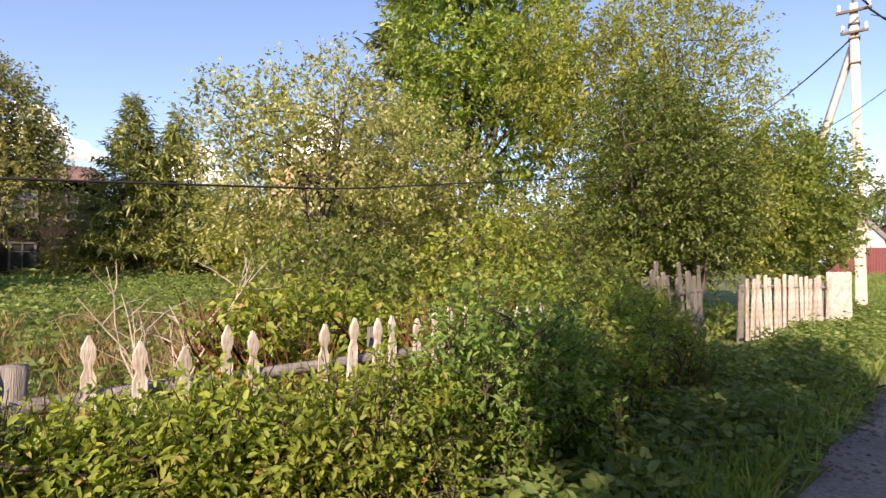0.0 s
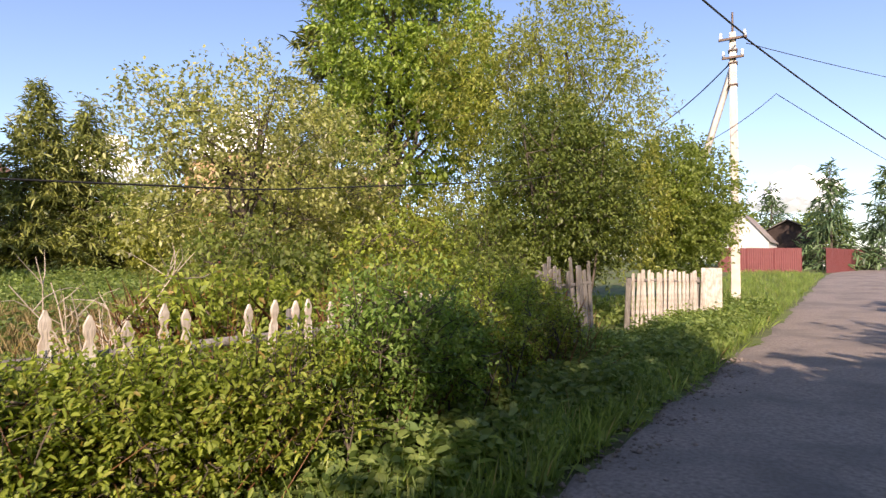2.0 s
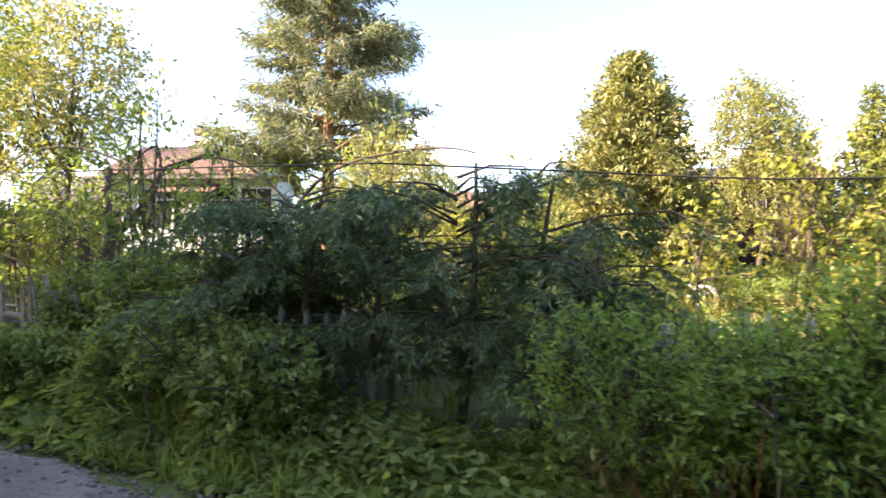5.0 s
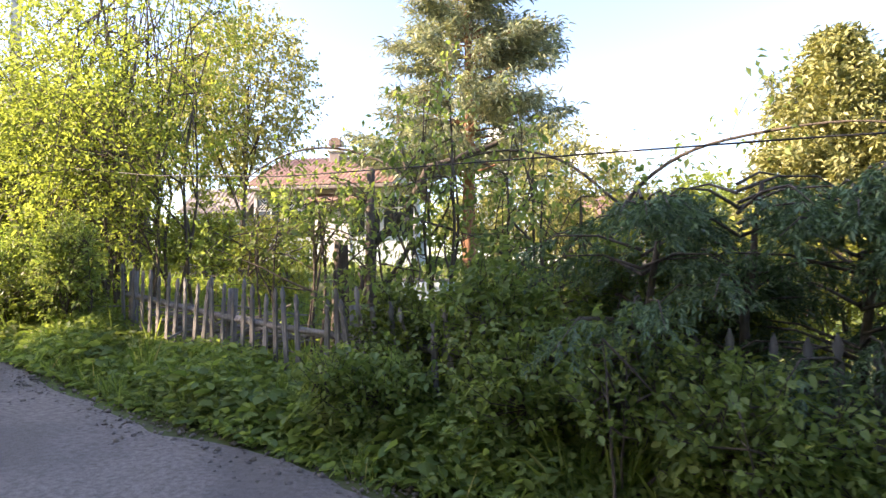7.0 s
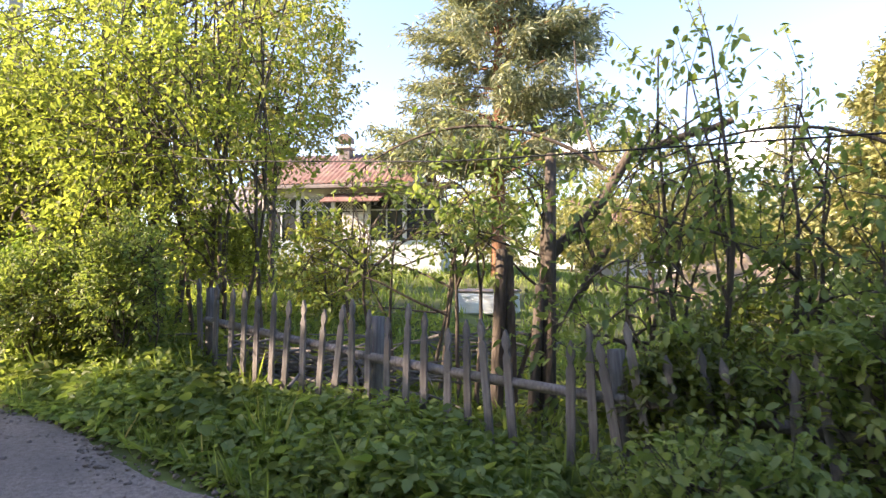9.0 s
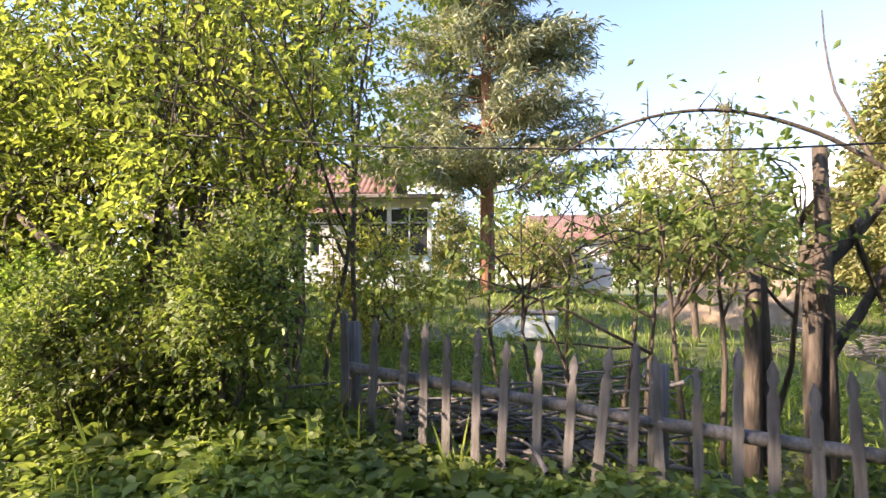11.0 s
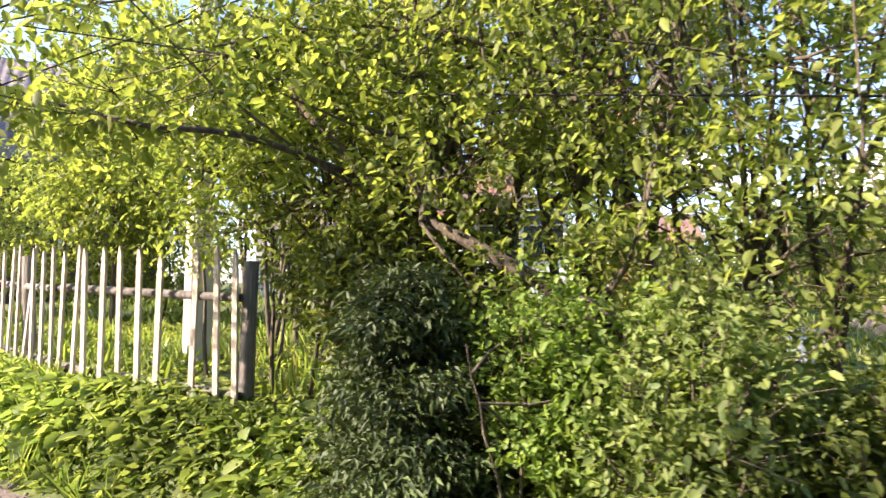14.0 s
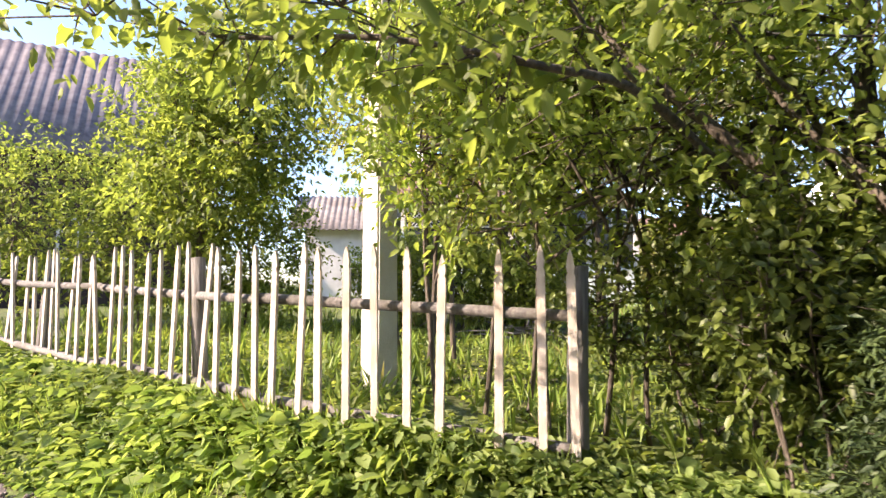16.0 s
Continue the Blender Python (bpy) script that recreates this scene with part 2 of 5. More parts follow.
def tubes(paths, sides=5):
    """Tapered tubes: each path a list of (point, radius). Gives verts and quads."""
    vs, fs, base = [], [], 0
    ang = np.arange(sides) * 2 * math.pi / sides
    for path in paths:
        pts = np.array([p for p, _ in path], float)
        rad = np.array([r for _, r in path], float)
        d = np.gradient(pts, axis=0)
        d /= np.linalg.norm(d, axis=1)[:, None] + 1e-9
        ref = np.where(np.abs(d[:, 2:3]) > 0.9, np.array([[1.0, 0, 0]]), np.array([[0, 0, 1.0]]))
        u = np.cross(d, ref)
        u /= np.linalg.norm(u, axis=1)[:, None] + 1e-9
        w = np.cross(d, u)
        ring = pts[:, None] + rad[:, None, None] * (np.cos(ang)[None, :, None] * u[:, None] + np.sin(ang)[None, :, None] * w[:, None])
        vs.append(ring.reshape(-1, 3))
        n = len(pts)
        i = np.arange(n - 1)[:, None] * sides
        k = np.arange(sides)[None, :]
        k2 = (k + 1) % sides
        fs.append(base + np.stack([i + k, i + k2, i + sides + k2, i + sides + k], -1).reshape(-1, 4))
        base += n * sides
    return np.concatenate(vs), np.concatenate(fs)


def bent(rng, a, b, ra, rb, n=6, sag=0.0, wob=0.06):
    """A crooked limb from a to b."""
    a, b = np.array(a, float), np.array(b, float)
    length = np.linalg.norm(b - a)
    out = []
    off = rng.normal(0, wob * length, 3)
    for i in range(n):
        k = i / (n - 1)
        p = a + (b - a) * k + off * math.sin(math.pi * k) + rng.normal(0, wob * length * 0.15, 3) * (0 < i < n - 1)
        p[2] += sag * math.sin(math.pi * k)
        out.append((p, ra + (rb - ra) * k))
    return out


def arc(points, radii, n=5):
    """A smooth limb through some points."""
    p = np.array(points, float)
    p = np.concatenate([[2 * p[0] - p[1]], p, [2 * p[-1] - p[-2]]])
    out = []
    for i in range(1, len(p) - 2):
        for k in np.arange(n) / n:
            q = 0.5 * (2 * p[i] + (p[i + 1] - p[i - 1]) * k + (2 * p[i - 1] - 5 * p[i] + 4 * p[i + 1] - p[i + 2]) * k * k + (3 * p[i] - p[i - 1] - 3 * p[i + 1] + p[i + 2]) * k ** 3)
            out.append((q, radii[i - 1] + (radii[i] - radii[i - 1]) * k))
    return out + [(p[-2], radii[-1])]


def leaves(rng, base, way, size, width=0.5, droop=0.2, jitter=0.5, full=False):
    """Folded leaf blades: base points, rough ways and lengths. full: rounded blades with a midrib, else plain lozenges."""
    n = len(base)
    d = way + rng.normal(0, jitter, (n, 3))
    d[:, 2] -= droop
    d /= np.linalg.norm(d, axis=1)[:, None] + 1e-9
    up = rng.normal(0, 0.6, (n, 3)) + np.array([0, 0, 1.0])
    s = np.cross(d, up)
    s /= np.linalg.norm(s, axis=1)[:, None] + 1e-9
    nn = np.cross(s, d)
    ln = (size * rng.uniform(0.6, 1.35, n))[:, None]
    tip = base + d * ln - np.array([0, 0, 1.0]) * ln * 0.15
    mid = base + d * ln * 0.45
    wv = s * ln * width * 0.5
    lift = nn * ln * width * 0.2
    if full:
        low, high = base + d * ln * 0.25, base + d * ln * 0.68 - np.array([0, 0, 1.0]) * ln * 0.05
        v = np.stack([base, low + wv * 0.82 + lift * 0.8, high + wv * 0.8 + lift * 0.8, tip, high - wv * 0.8 + lift * 0.8, low - wv * 0.82 + lift * 0.8], 1).reshape(-1, 3)
        i = np.arange(n)[:, None] * 6
        return v, np.concatenate([i + [[0, 1, 2, 3]], i + [[0, 3, 4, 5]]], 0)
    v = np.stack([base, mid + wv + lift, tip, mid - wv + lift], 1).reshape(-1, 3)
    i = np.arange(n)[:, None] * 4
    f = np.concatenate([i + [[0, 1, 2]], i + [[0, 2, 3]]], 0)
    return v, f


def spray_points(rng, blobs, clusters, per, length, shell=0.55, up=0.3):
    """Leaf places along short twigs which sit in the outer part of some ellipsoids."""
    vol = np.array([b[3] * b[4] * b[5] for b in blobs]) ** 0.75
    pick = rng.choice(len(blobs), clusters, p=vol / vol.sum())
    bl = np.array(blobs, float)[pick]
    d = rng.normal(0, 1, (clusters, 3))
    d /= np.linalg.norm(d, axis=1)[:, None]
    r = rng.uniform(shell, 1.0, clusters) ** 0.8 * rng.uniform(0.85, 1.12, clusters)
    c = bl[:, :3] + d * r[:, None] * bl[:, 3:6]
    way = d * 0.8 + rng.normal(0, 0.45, (clusters, 3)) + np.array([0, 0, up])
    way /= np.linalg.norm(way, axis=1)[:, None]
    k = rng.uniform(0, 1, (clusters, per))
    p = c[:, None] + way[:, None] * (k * length)[..., None] + rng.normal(0, length * 0.10, (clusters, per, 3))
    w = np.repeat(way[:, None], per, 1) * 0.5 + rng.normal(0, 0.6, (clusters, per, 3))
    return p.reshape(-1, 3), w.reshape(-1, 3), c, way


def leafy(name, x, y, h, blobs, clusters, per, leaf, material, label, category, seed, bark="bark", trunks=((0, 0),), trunk_r=0.1,
          twig=0.3, width=0.55, limbs=24, shell=0.5, group="", z0=None, up=0.3, lean=(0.0, 0.0), droop=0.2, crown_name="crown", fork=0.35, full=False):
    """A broad-leaved tree or shrub: trunks, limbs that reach into the crown, and twigs full of leaves."""
    rng = np.random.default_rng(seed)
    zg = float(ground_z(x, y)) if z0 is None else z0
    ob = empty(name, (x, y, zg), label, category, group)
    paths = []
    bl = np.array(blobs, float)
    pts, way, cen, cway = spray_points(rng, blobs, clusters, per, twig, shell, up)
    for tx, ty in trunks:
        top = np.array([tx * 1.6 + lean[0], ty * 1.6 + lean[1], h * 0.82]) + rng.normal(0, 0.1, 3)
        trunk = bent(rng, (tx, ty, -0.1), top, trunk_r, trunk_r * 0.25, 8, 0, 0.03)
        paths.append(trunk)
        for _ in range(max(1, limbs // len(trunks))):
            c = cen[rng.integers(len(cen))]
            k = rng.uniform(fork, 0.95)
            s = trunk[min(7, int(k * 8))][0]
            r = trunk_r * (1.1 - k) * 0.55 + 0.006
            paths.append(bent(rng, s, c, r, 0.005, 6, 0.05, 0.07))
    tw = rng.choice(len(cen), min(len(cen), 260), replace=False)
    twigs = []
    joints = np.array([p for path in paths for p, _ in path[1:]])
    for i in tw:
        near = joints[np.argmin(((joints - cen[i]) ** 2).sum(1))]
        twigs.append([(near, 0.006), (cen[i], 0.004), (cen[i] + cway[i] * twig, 0.002)])
    v, f = tubes(paths, 5)
    v2, f2 = tubes(twigs, 3)
    v, f = np.concatenate([v, v2]), np.concatenate([f, f2 + len(v)])
    child("trunk" if crown_name == "crown" else "stem", mesh_np("trunk", v, f, M[bark], True), ob)
    v, f = leaves(rng, pts, way, leaf, width, droop, 0.5, full)
    child(crown_name, mesh_np(crown_name, v, f, M[material]), ob)
    return ob


def conifer(name, x, y, h, radius, material, label, seed, base=0.06, per=26, step=0.3, spray=0.28, droop=0.25, bark="bark", tip=0.9, z0=None,
            fluff=0.5, per_whorl=7, category="tree", top_gap=0.0, width=0.2, rise=0.0):
    """A conifer: straight stem, whorls of boughs, needle sprays hanging along each bough."""
    rng = np.random.default_rng(seed)
    ob = empty(name, (x, y, float(ground_z(x, y)) if z0 is None else z0), label, category)
    paths = [[((0, 0, -0.1), h * 0.016 + 0.03), ((0, 0, h * 0.5), h * 0.009 + 0.015), ((0, 0, h), 0.008)]]
    bases, ways = [], []
    z = h * base
    while z < h * 0.985:
        k = (z - h * base) / (h - h * base)
        rr = radius * (1 - k) ** tip + 0.06
        for i in range(per_whorl):
            a = rng.uniform(0, 2 * math.pi)
            ln = rr * rng.uniform(0.6, 1.15)
            out = np.array([math.cos(a), math.sin(a), 0])
            s = np.array([0, 0, z + rng.uniform(-0.5, 0.5) * step])
            e = s + out * ln + np.array([0, 0, rise * ln - droop * ln * (1 - k)])
            paths.append([(s, 0.006 + 0.012 * ln), ((s + e) / 2 + np.array([0, 0, 0.06 * ln]), 0.004 + 0.006 * ln), (e, 0.003)])
            n = max(4, int(per * ln / radius))
            q = rng.uniform(0.15, 1.0, n) ** 0.7
            p = s + (e - s) * q[:, None] + rng.normal(0, fluff * 0.22, (n, 3)) * np.array([1, 1, 0.5])
            bases.append(p)
            w = out * 0.7 + rng.normal(0, 0.6, (n, 3))
            w[:, 2] -= droop * 0.8
            ways.append(w)
        z += step * rng.uniform(0.7, 1.3)
    v, f = tubes(paths, 5)
    child("trunk", mesh_np("trunk", v, f, M[bark], True), ob)
    b, w = np.concatenate(bases), np.concatenate(ways)
    v, f = leaves(rng, b, w, spray, width, droop * 0.4, 0.35)
    child("crown", mesh_np("crown", v, f, M[material]), ob)
    return ob


# ---- ground and road ----


def spaced(lo, hi, near_lo, near_hi, step, grow=1.35):
    mid = list(np.arange(near_lo, near_hi + 1e-6, step))
    a, d = [near_lo], step
    while a[-1] > lo:
        d *= grow
        a.append(max(lo, a[-1] - d))
    b, d = [near_hi], step
    while b[-1] < hi:
        d *= grow
        b.append(min(hi, b[-1] + d))
    return np.array(a[:0:-1] + mid + b[1:])


def sheet(name, xs, ys, zf, material):
    gx, gy = np.meshgrid(xs, ys, indexing="ij")
    v = np.stack([gx, gy, zf(gx, gy)], -1).reshape(-1, 3)
    nx, ny = len(xs), len(ys)
    i = (np.arange(nx - 1)[:, None] * ny + np.arange(ny - 1)[None, :]).ravel()
    f = np.stack([i, i + ny, i + ny + 1, i + 1], 1)
    return new(name, mesh_np(name, v, f, material, True))


def bumpy(x, y):
    z = ground_z(x, y)
    e = edge_y(x)
    rough = 0.03 * np.sin(x * 2.3 + np.sin(y * 1.7)) * np.cos(y * 2.9) + 0.02 * np.sin(x * 6.1 + y * 4.7)
    return z + rough * smooth(e - 0.1, e + 0.5, y)


ground = sheet("ground", spaced(-2500, 2500, -26, 26, 0.4), spaced(-2500, 2500, -9, 32, 0.4), bumpy, M["soil"])
tagged(ground, "green and brown rough turf and soil beside the road", "ground", kind="structure")

road_x = spaced(-200, 300, -26, 26, 0.2)
across = np.linspace(0, 1, 26)


def road_mesh():
    rng = np.random.default_rng(3)
    e = edge_y(road_x) + 0.10 * np.sin(road_x * 2.1) * np.sin(road_x * 0.77) + rng.normal(0, 0.03, len(road_x))
    far = edge_y(road_x) - 4.6 + 0.15 * np.sin(road_x * 0.9)
    yy = far[:, None] + (e - far)[:, None] * across[None, :]
    xx = np.repeat(road_x[:, None], len(across), 1)
    zz = ground_z(xx, np.minimum(yy, edge_y(xx))) + 0.035 * np.sin(math.pi * across)[None, :] - 0.012 + 0.006 * np.sin(xx * 5 + yy * 7)
    zz[:, 0] -= 0.05
    zz[:, -1] -= 0.05
    zz[:, 1:-1] += 0.02
    v = np.stack([xx, yy, zz], -1).reshape(-1, 3)
    ny = len(across)
    i = (np.arange(len(road_x) - 1)[:, None] * ny + np.arange(ny - 1)[None, :]).ravel()
    return mesh_np("road", v, np.stack([i, i + ny, i + ny + 1, i + 1], 1), M["road"], True)


tagged(new("road", road_mesh()), "grey compacted gravel lane with ragged edges", "road", kind="structure")

# ---- houses ----


def gable_house(name, place, turn, size, wall_h, ridge, wall, roof, label, windows=(), over=0.45, ridge_axis="x", rib=0.18, boards=None, chimney=None, low=0.6, frames="whitewall"):
    """A house: four walls, two ribbed roof planes, gables, windows with frames. Its front is its -y side; origin at the middle of its floor."""
    w, d = size
    ob = empty(name, Matrix.Translation(place) @ pose(0, 0, 0, 0, 0, turn), label, "house")
    t = 0.2
    part("wall", box_bm((w, t, wall_h + low), (0, -d / 2 + t / 2, (wall_h - low) / 2)), wall, ob)
    part("wall", box_bm((w, t, wall_h + low), (0, d / 2 - t / 2, (wall_h - low) / 2)), wall, ob)
    part("wall", box_bm((t, d - 2 * t, wall_h + low), (-w / 2 + t / 2, 0, (wall_h - low) / 2)), wall, ob)
    part("wall", box_bm((t, d - 2 * t, wall_h + low), (w / 2 - t / 2, 0, (wall_h - low) / 2)), wall, ob)
    half = (d if ridge_axis == "x" else w) / 2
    length = (w if ridge_axis == "x" else d) / 2
    spin = Matrix() if ridge_axis == "x" else Matrix.Rotation(math.pi / 2, 4, "Z")
    rise = ridge - wall_h
    for s in (-1, 1):
        g = prism_bm([(-half, wall_h), (half, wall_h), (0, ridge)], t, m=spin @ Matrix.Rotation(math.pi / 2, 4, "Z") @ Matrix.Translation((0, s * (length - t / 2), 0)))
        part("gable", g, wall, ob)
    n = int((2 * length + 2 * over) / (rib / 4))
    xs = np.linspace(-length - over, length + over, n)
    for s in (-1, 1):
        top, low_end = np.array([0, ridge + 0.06]), np.array([s * (half + over), wall_h - rise / half * over + 0.06])
        vs = []
        for q in (0, 1):
            for x in xs:
                yz = top + (low_end - top) * q
                bumpz = 0.03 * math.sin(x / rib * 2 * math.pi)
                vs.append(spin @ Vector((x, yz[0], yz[1] + bumpz)))
        i = np.arange(n - 1)
        f = np.stack([i, i + 1, i + n + 1, i + n], 1)
        r = child("roof", mesh_np("roof", [tuple(v) for v in vs], f, roof, True), ob, "")
        sol = r.modifiers.new("thick", "SOLIDIFY")
        sol.thickness = 0.025
    for (x, z, ww, hh, side) in windows:
        m = Matrix.Translation((x, -d / 2, z)) if side == "front" else Matrix.Translation((w / 2 if side == "right" else -w / 2, x, z)) @ Matrix.Rotation(math.pi / 2, 4, "Z")
        win = part("window", box_bm((ww, 0.03, hh), (0, -0.012, 0)), M["glass"], ob, "dark glass pane")
        win.matrix_basis = m
        fb = bmesh.new()
        for c, sz in (((0, 0, hh / 2), (ww + 0.16, 0.08, 0.09)), ((0, 0, -hh / 2), (ww + 0.16, 0.1, 0.09)), ((-ww / 2, 0, 0), (0.09, 0.08, hh)),
                      ((ww / 2, 0, 0), (0.09, 0.08, hh)), ((0, 0, 0), (0.05, 0.06, hh)), ((0, 0, hh * 0.18), (ww, 0.055, 0.045))):
            box_bm(sz, (c[0], -0.03, c[2]), 0, fb)
        part("window_frame", fb, M[frames], win, "painted window frame")
    if boards:
        k = int(w / 0.16)
        bme = box_bm((0.145, 0.024, wall_h + low - 0.1), (0, 0, 0), 0.004)
        me = bpy.data.meshes.new("board")
        bme.to_mesh(me)
        bme.free()
        me.materials.append(wall)
        for j in range(k):
            b = child("board", me, ob)
            b.matrix_basis = Matrix.Translation((-w / 2 + (j + 0.5) * w / k, -d / 2 - 0.013, (wall_h - low) / 2))
    if chimney:
        cx, cy, ch = chimney
        c = part("chimney", box_bm((0.5, 0.5, ch), (cx, cy, ridge - 0.6 + ch / 2), 0.02), M["slate"], ob)
        part("cap", box_bm((0.66, 0.66, 0.1), (cx, cy, ridge - 0.55 + ch), 0.02), M["concrete"], c)
        part("cowl", prism_bm([(-0.3, 0.0), (0.3, 0.0), (0.26, 0.22), (0.12, 0.34), (-0.12, 0.34), (-0.26, 0.22)], 0.5, m=Matrix.Translation((cx, cy, ridge - 0.3 + ch))), M["steel"], c)
    return ob


gable_house("dark_house", (4.2, 33.2, 1.0), 0, (6.4, 7), 4.5, 5.7, M["darkwood"], M["redroof"],
            "dark brown two-storey wooden house behind the spruces", [(2.2, 3.3, 0.9, 1.2, "front"), (0.2, 3.3, 0.9, 1.2, "front"), (-1.9, 3.3, 0.9, 1.2, "front"), (0.2, 1.0, 0.9, 1.2, "front")], boards=True, frames="greywood")
antenna = empty("antenna", (8.2, 29.0, 0.9), "thin rooftop television antenna on a mast", "antenna")
v, f = tubes([[((0, 0, 0), 0.03), ((0, 0, 4), 0.025), ((0, 0, 7.3), 0.02)]], 6)
child("mast", mesh_np("mast", v, f, M["steel"]), antenna)
for dz, ln in ((0.0, 0.9), (-0.12, 0.6), (-0.25, 0.75)):
    v, f = tubes([[((-ln, 0.1, 7.2 + dz), 0.012), ((ln, -0.1, 7.25 + dz), 0.012)]], 5)
    child("rod", mesh_np("rod", v, f, M["steel"]), antenna)

cottage = gable_house("cottage", (-12.6, 48, 1.2), 4, (6.2, 6), 4.3, 6.4, M["whitewall"], M["redroof"], "small white cottage with a dull red sheet roof",
                      [(1.2, 1.6, 1.0, 1.2, "front"), (-1.2, 1.6, 1.0, 1.2, "front")])

HOUSE = Matrix.Translation((-23.8, 24.6, 1.25)) @ pose(0, 0, 0, 0, 0, 12)
house = gable_house("grey_house", HOUSE.translation, 12, (5.6, 5.6), 3.6, 5.1, M["tealwall"], M["redroof"], "old pale blue house with a rusty corrugated roof and glazed porch",
                    [(1.2, 2.3, 1.0, 1.3, "right")], chimney=(-0.3, -0.4, 0.8), rib=0.2)
house.scale = (1.2, 1.2, 1.2)
# the glazed porch in front of the house
PX0, PX1, PY = -1.7, 4.5, -4.7
pw = PX1 - PX0
part("porch_wall", box_bm((pw, 0.1, 1.35), ((PX0 + PX1) / 2, PY, 0.55), 0.01), M["tealwall"], house)
part("porch_wall", box_bm((0.1, 1.7, 1.35), (PX1 - 0.05, PY + 0.95, 0.55), 0.01), M["tealwall"], house)
part("porch_wall", box_bm((pw, 0.1, 0.3), ((PX0 + PX1) / 2, PY, 2.85), 0.01), M["whitewall"], house)
part("porch_roof", box_bm((pw + 0.9, 2.6, 0.12), ((PX0 + PX1) / 2, PY + 0.7, 3.12), 0.02, None, Matrix.Rotation(radians(6), 4, "X")), M["slate"], house)
for px in np.linspace(PX0, PX1, 6):
    part("porch_post", box_bm((0.13, 0.13, 1.75), (px, PY, 2.05), 0.008), M["whitewall"], house)
for k in range(5):
    a, b = PX0 + pw * k / 5 + 0.07, PX0 + pw * (k + 1) / 5 - 0.07
    w = part("porch_window", box_bm((b - a, 0.02, 1.42), ((a + b) / 2, PY + 0.02, 1.95)), M["glass"], house, "dark glass pane")
    fb = bmesh.new()
    box_bm((0.05, 0.05, 1.42), ((a + b) / 2, PY, 1.95), 0, fb)
    box_bm((b - a, 0.05, 0.05), ((a + b) / 2, PY - 0.01, 2.25), 0, fb)
    part("glazing_bar", fb, M["whitewall"], w)
    if k < 4:
        lb = bmesh.new()
        for s in (-1, 1):
            for q in np.arange(a - 0.3, b + 0.3, 0.11):
                x0, x1 = q - s * 0.22, q + s * 0.22
                if a <= min(x0, x1) and max(x0, x1) <= b:
                    box_bm((0.62, 0.012, 0.028), (q, PY - 0.06 - 0.012 * s, 2.5), 0, lb, Matrix.Rotation(-s * radians(45), 4, "Y"))
        part("lattice", lb, M["darkwood"] if k > 2 else M["whitewall"], house, "diamond wooden lattice")

awning = part("awning", box_bm((2.0, 0.9, 0.05), (1.6, PY - 0.42, 2.62), 0.01, None, Matrix.Rotation(radians(24), 4, "X")), M["redroof"], house, "small rusty sheet awning over the door")
for px in (0.75, 2.45):
    part("bracket", box_bm((0.06, 0.85, 0.06), (px, PY - 0.38, 2.52), 0.006, None, Matrix.Rotation(radians(24), 4, "X")), M["greywood"], awning)
part("porch_door", box_bm((0.95, 0.05, 1.95), (1.6, PY - 0.06, 1.2), 0.01), M["whitewall"], house, "whitewashed plank door")

gable_house("dark_roof_house", (-35.2, 16.8, 1.2), 40, (6.6, 5.5), 5.2, 8.9, M["darkwood"], M["darkslate"], "tall house with a steep dark corrugated roof", [(0, 2.2, 1.0, 1.2, "front")], rib=0.3)
gable_house("white_shed", (-27.0, 19.4, 1.2), 20, (2.4, 2.6), 2.9, 3.9, M["whitewall"], M["slate"], "small whitewashed shed with a grey roof", [(0.5, 1.3, 0.5, 0.6, "front")], rib=0.2)

# yellow and red brick apartment block
block = empty("apartment_building", (45, 58, 1.5), "far yellow and red brick apartment block", "building")
part("wall", box_bm((22, 12, 6.2), (0, 0, 3.1)), M["redbrick"], block, "red brick lower storeys")
part("wall", box_bm((22, 12, 6.0), (0, 0, 9.2)), M["brick"], block, "yellow brick upper storeys")
part("roof", box_bm((22.4, 12.4, 0.3), (0, 0, 12.35)), M["slate"], block)
for i in range(7):
    for j in range(4):
        part("window", box_bm((1.3, 0.1, 1.5), (-9 + 3 * i, -6.03, 1.9 + 2.9 * j)), M["glass"], block)

gable_house("white_far_house", (54, 6.3, 1.6), 0, (6, 3.6), 2.0, 4.2, M["whitewall"], M["slate"], "white gabled house behind a red fence", [], over=0.15)
gable_house("low_barn", (66, 4.0, 2.1), 0, (8, 5), 2.6, 3.9, M["darkwood"], M["slate"], "low grey-roofed barn behind a red fence", [])

# dark red sheet-metal fence
redf = empty("metal_fence", (0, 0, 0), "dark red profiled sheet-metal fence along the lane", "fence")


def sheet_panel():
    prof = []
    x = 0.0
    while x < 2.0:
        prof += [(x, 0.0), (x + 0.06, 0.0), (x + 0.08, 0.02), (x + 0.14, 0.02)]
        x += 0.16
    n = len(prof)
    vs = [(x, y, 0.0) for x, y in prof] + [(x, y, 1.85) for x, y in prof]
    i = np.arange(n - 1)
    return mesh_np("panel", vs, np.stack([i, i + 1, i + n + 1, i + n], 1), M["redmetal"])


panel_me = sheet_panel()
RED = [(41.5, 6.6), (46.5, 0.6), (70, -3.5)]
for (ax, ay), (bx, by) in zip(RED, RED[1:]):
    ln = math.hypot(bx - ax, by - ay)
    for k in range(int(ln / 2.0)):
        q = k * 2.0 / ln
        x, y = ax + (bx - ax) * q, ay + (by - ay) * q
        p = child("panel", panel_me, redf)
        p.matrix_basis = Matrix.Translation((x, y, float(ground_z(x, 0.0)) - 0.05)) @ Matrix.Rotation(math.atan2(by - ay, bx - ax), 4, "Z")

# ---- concrete poles and wires ----


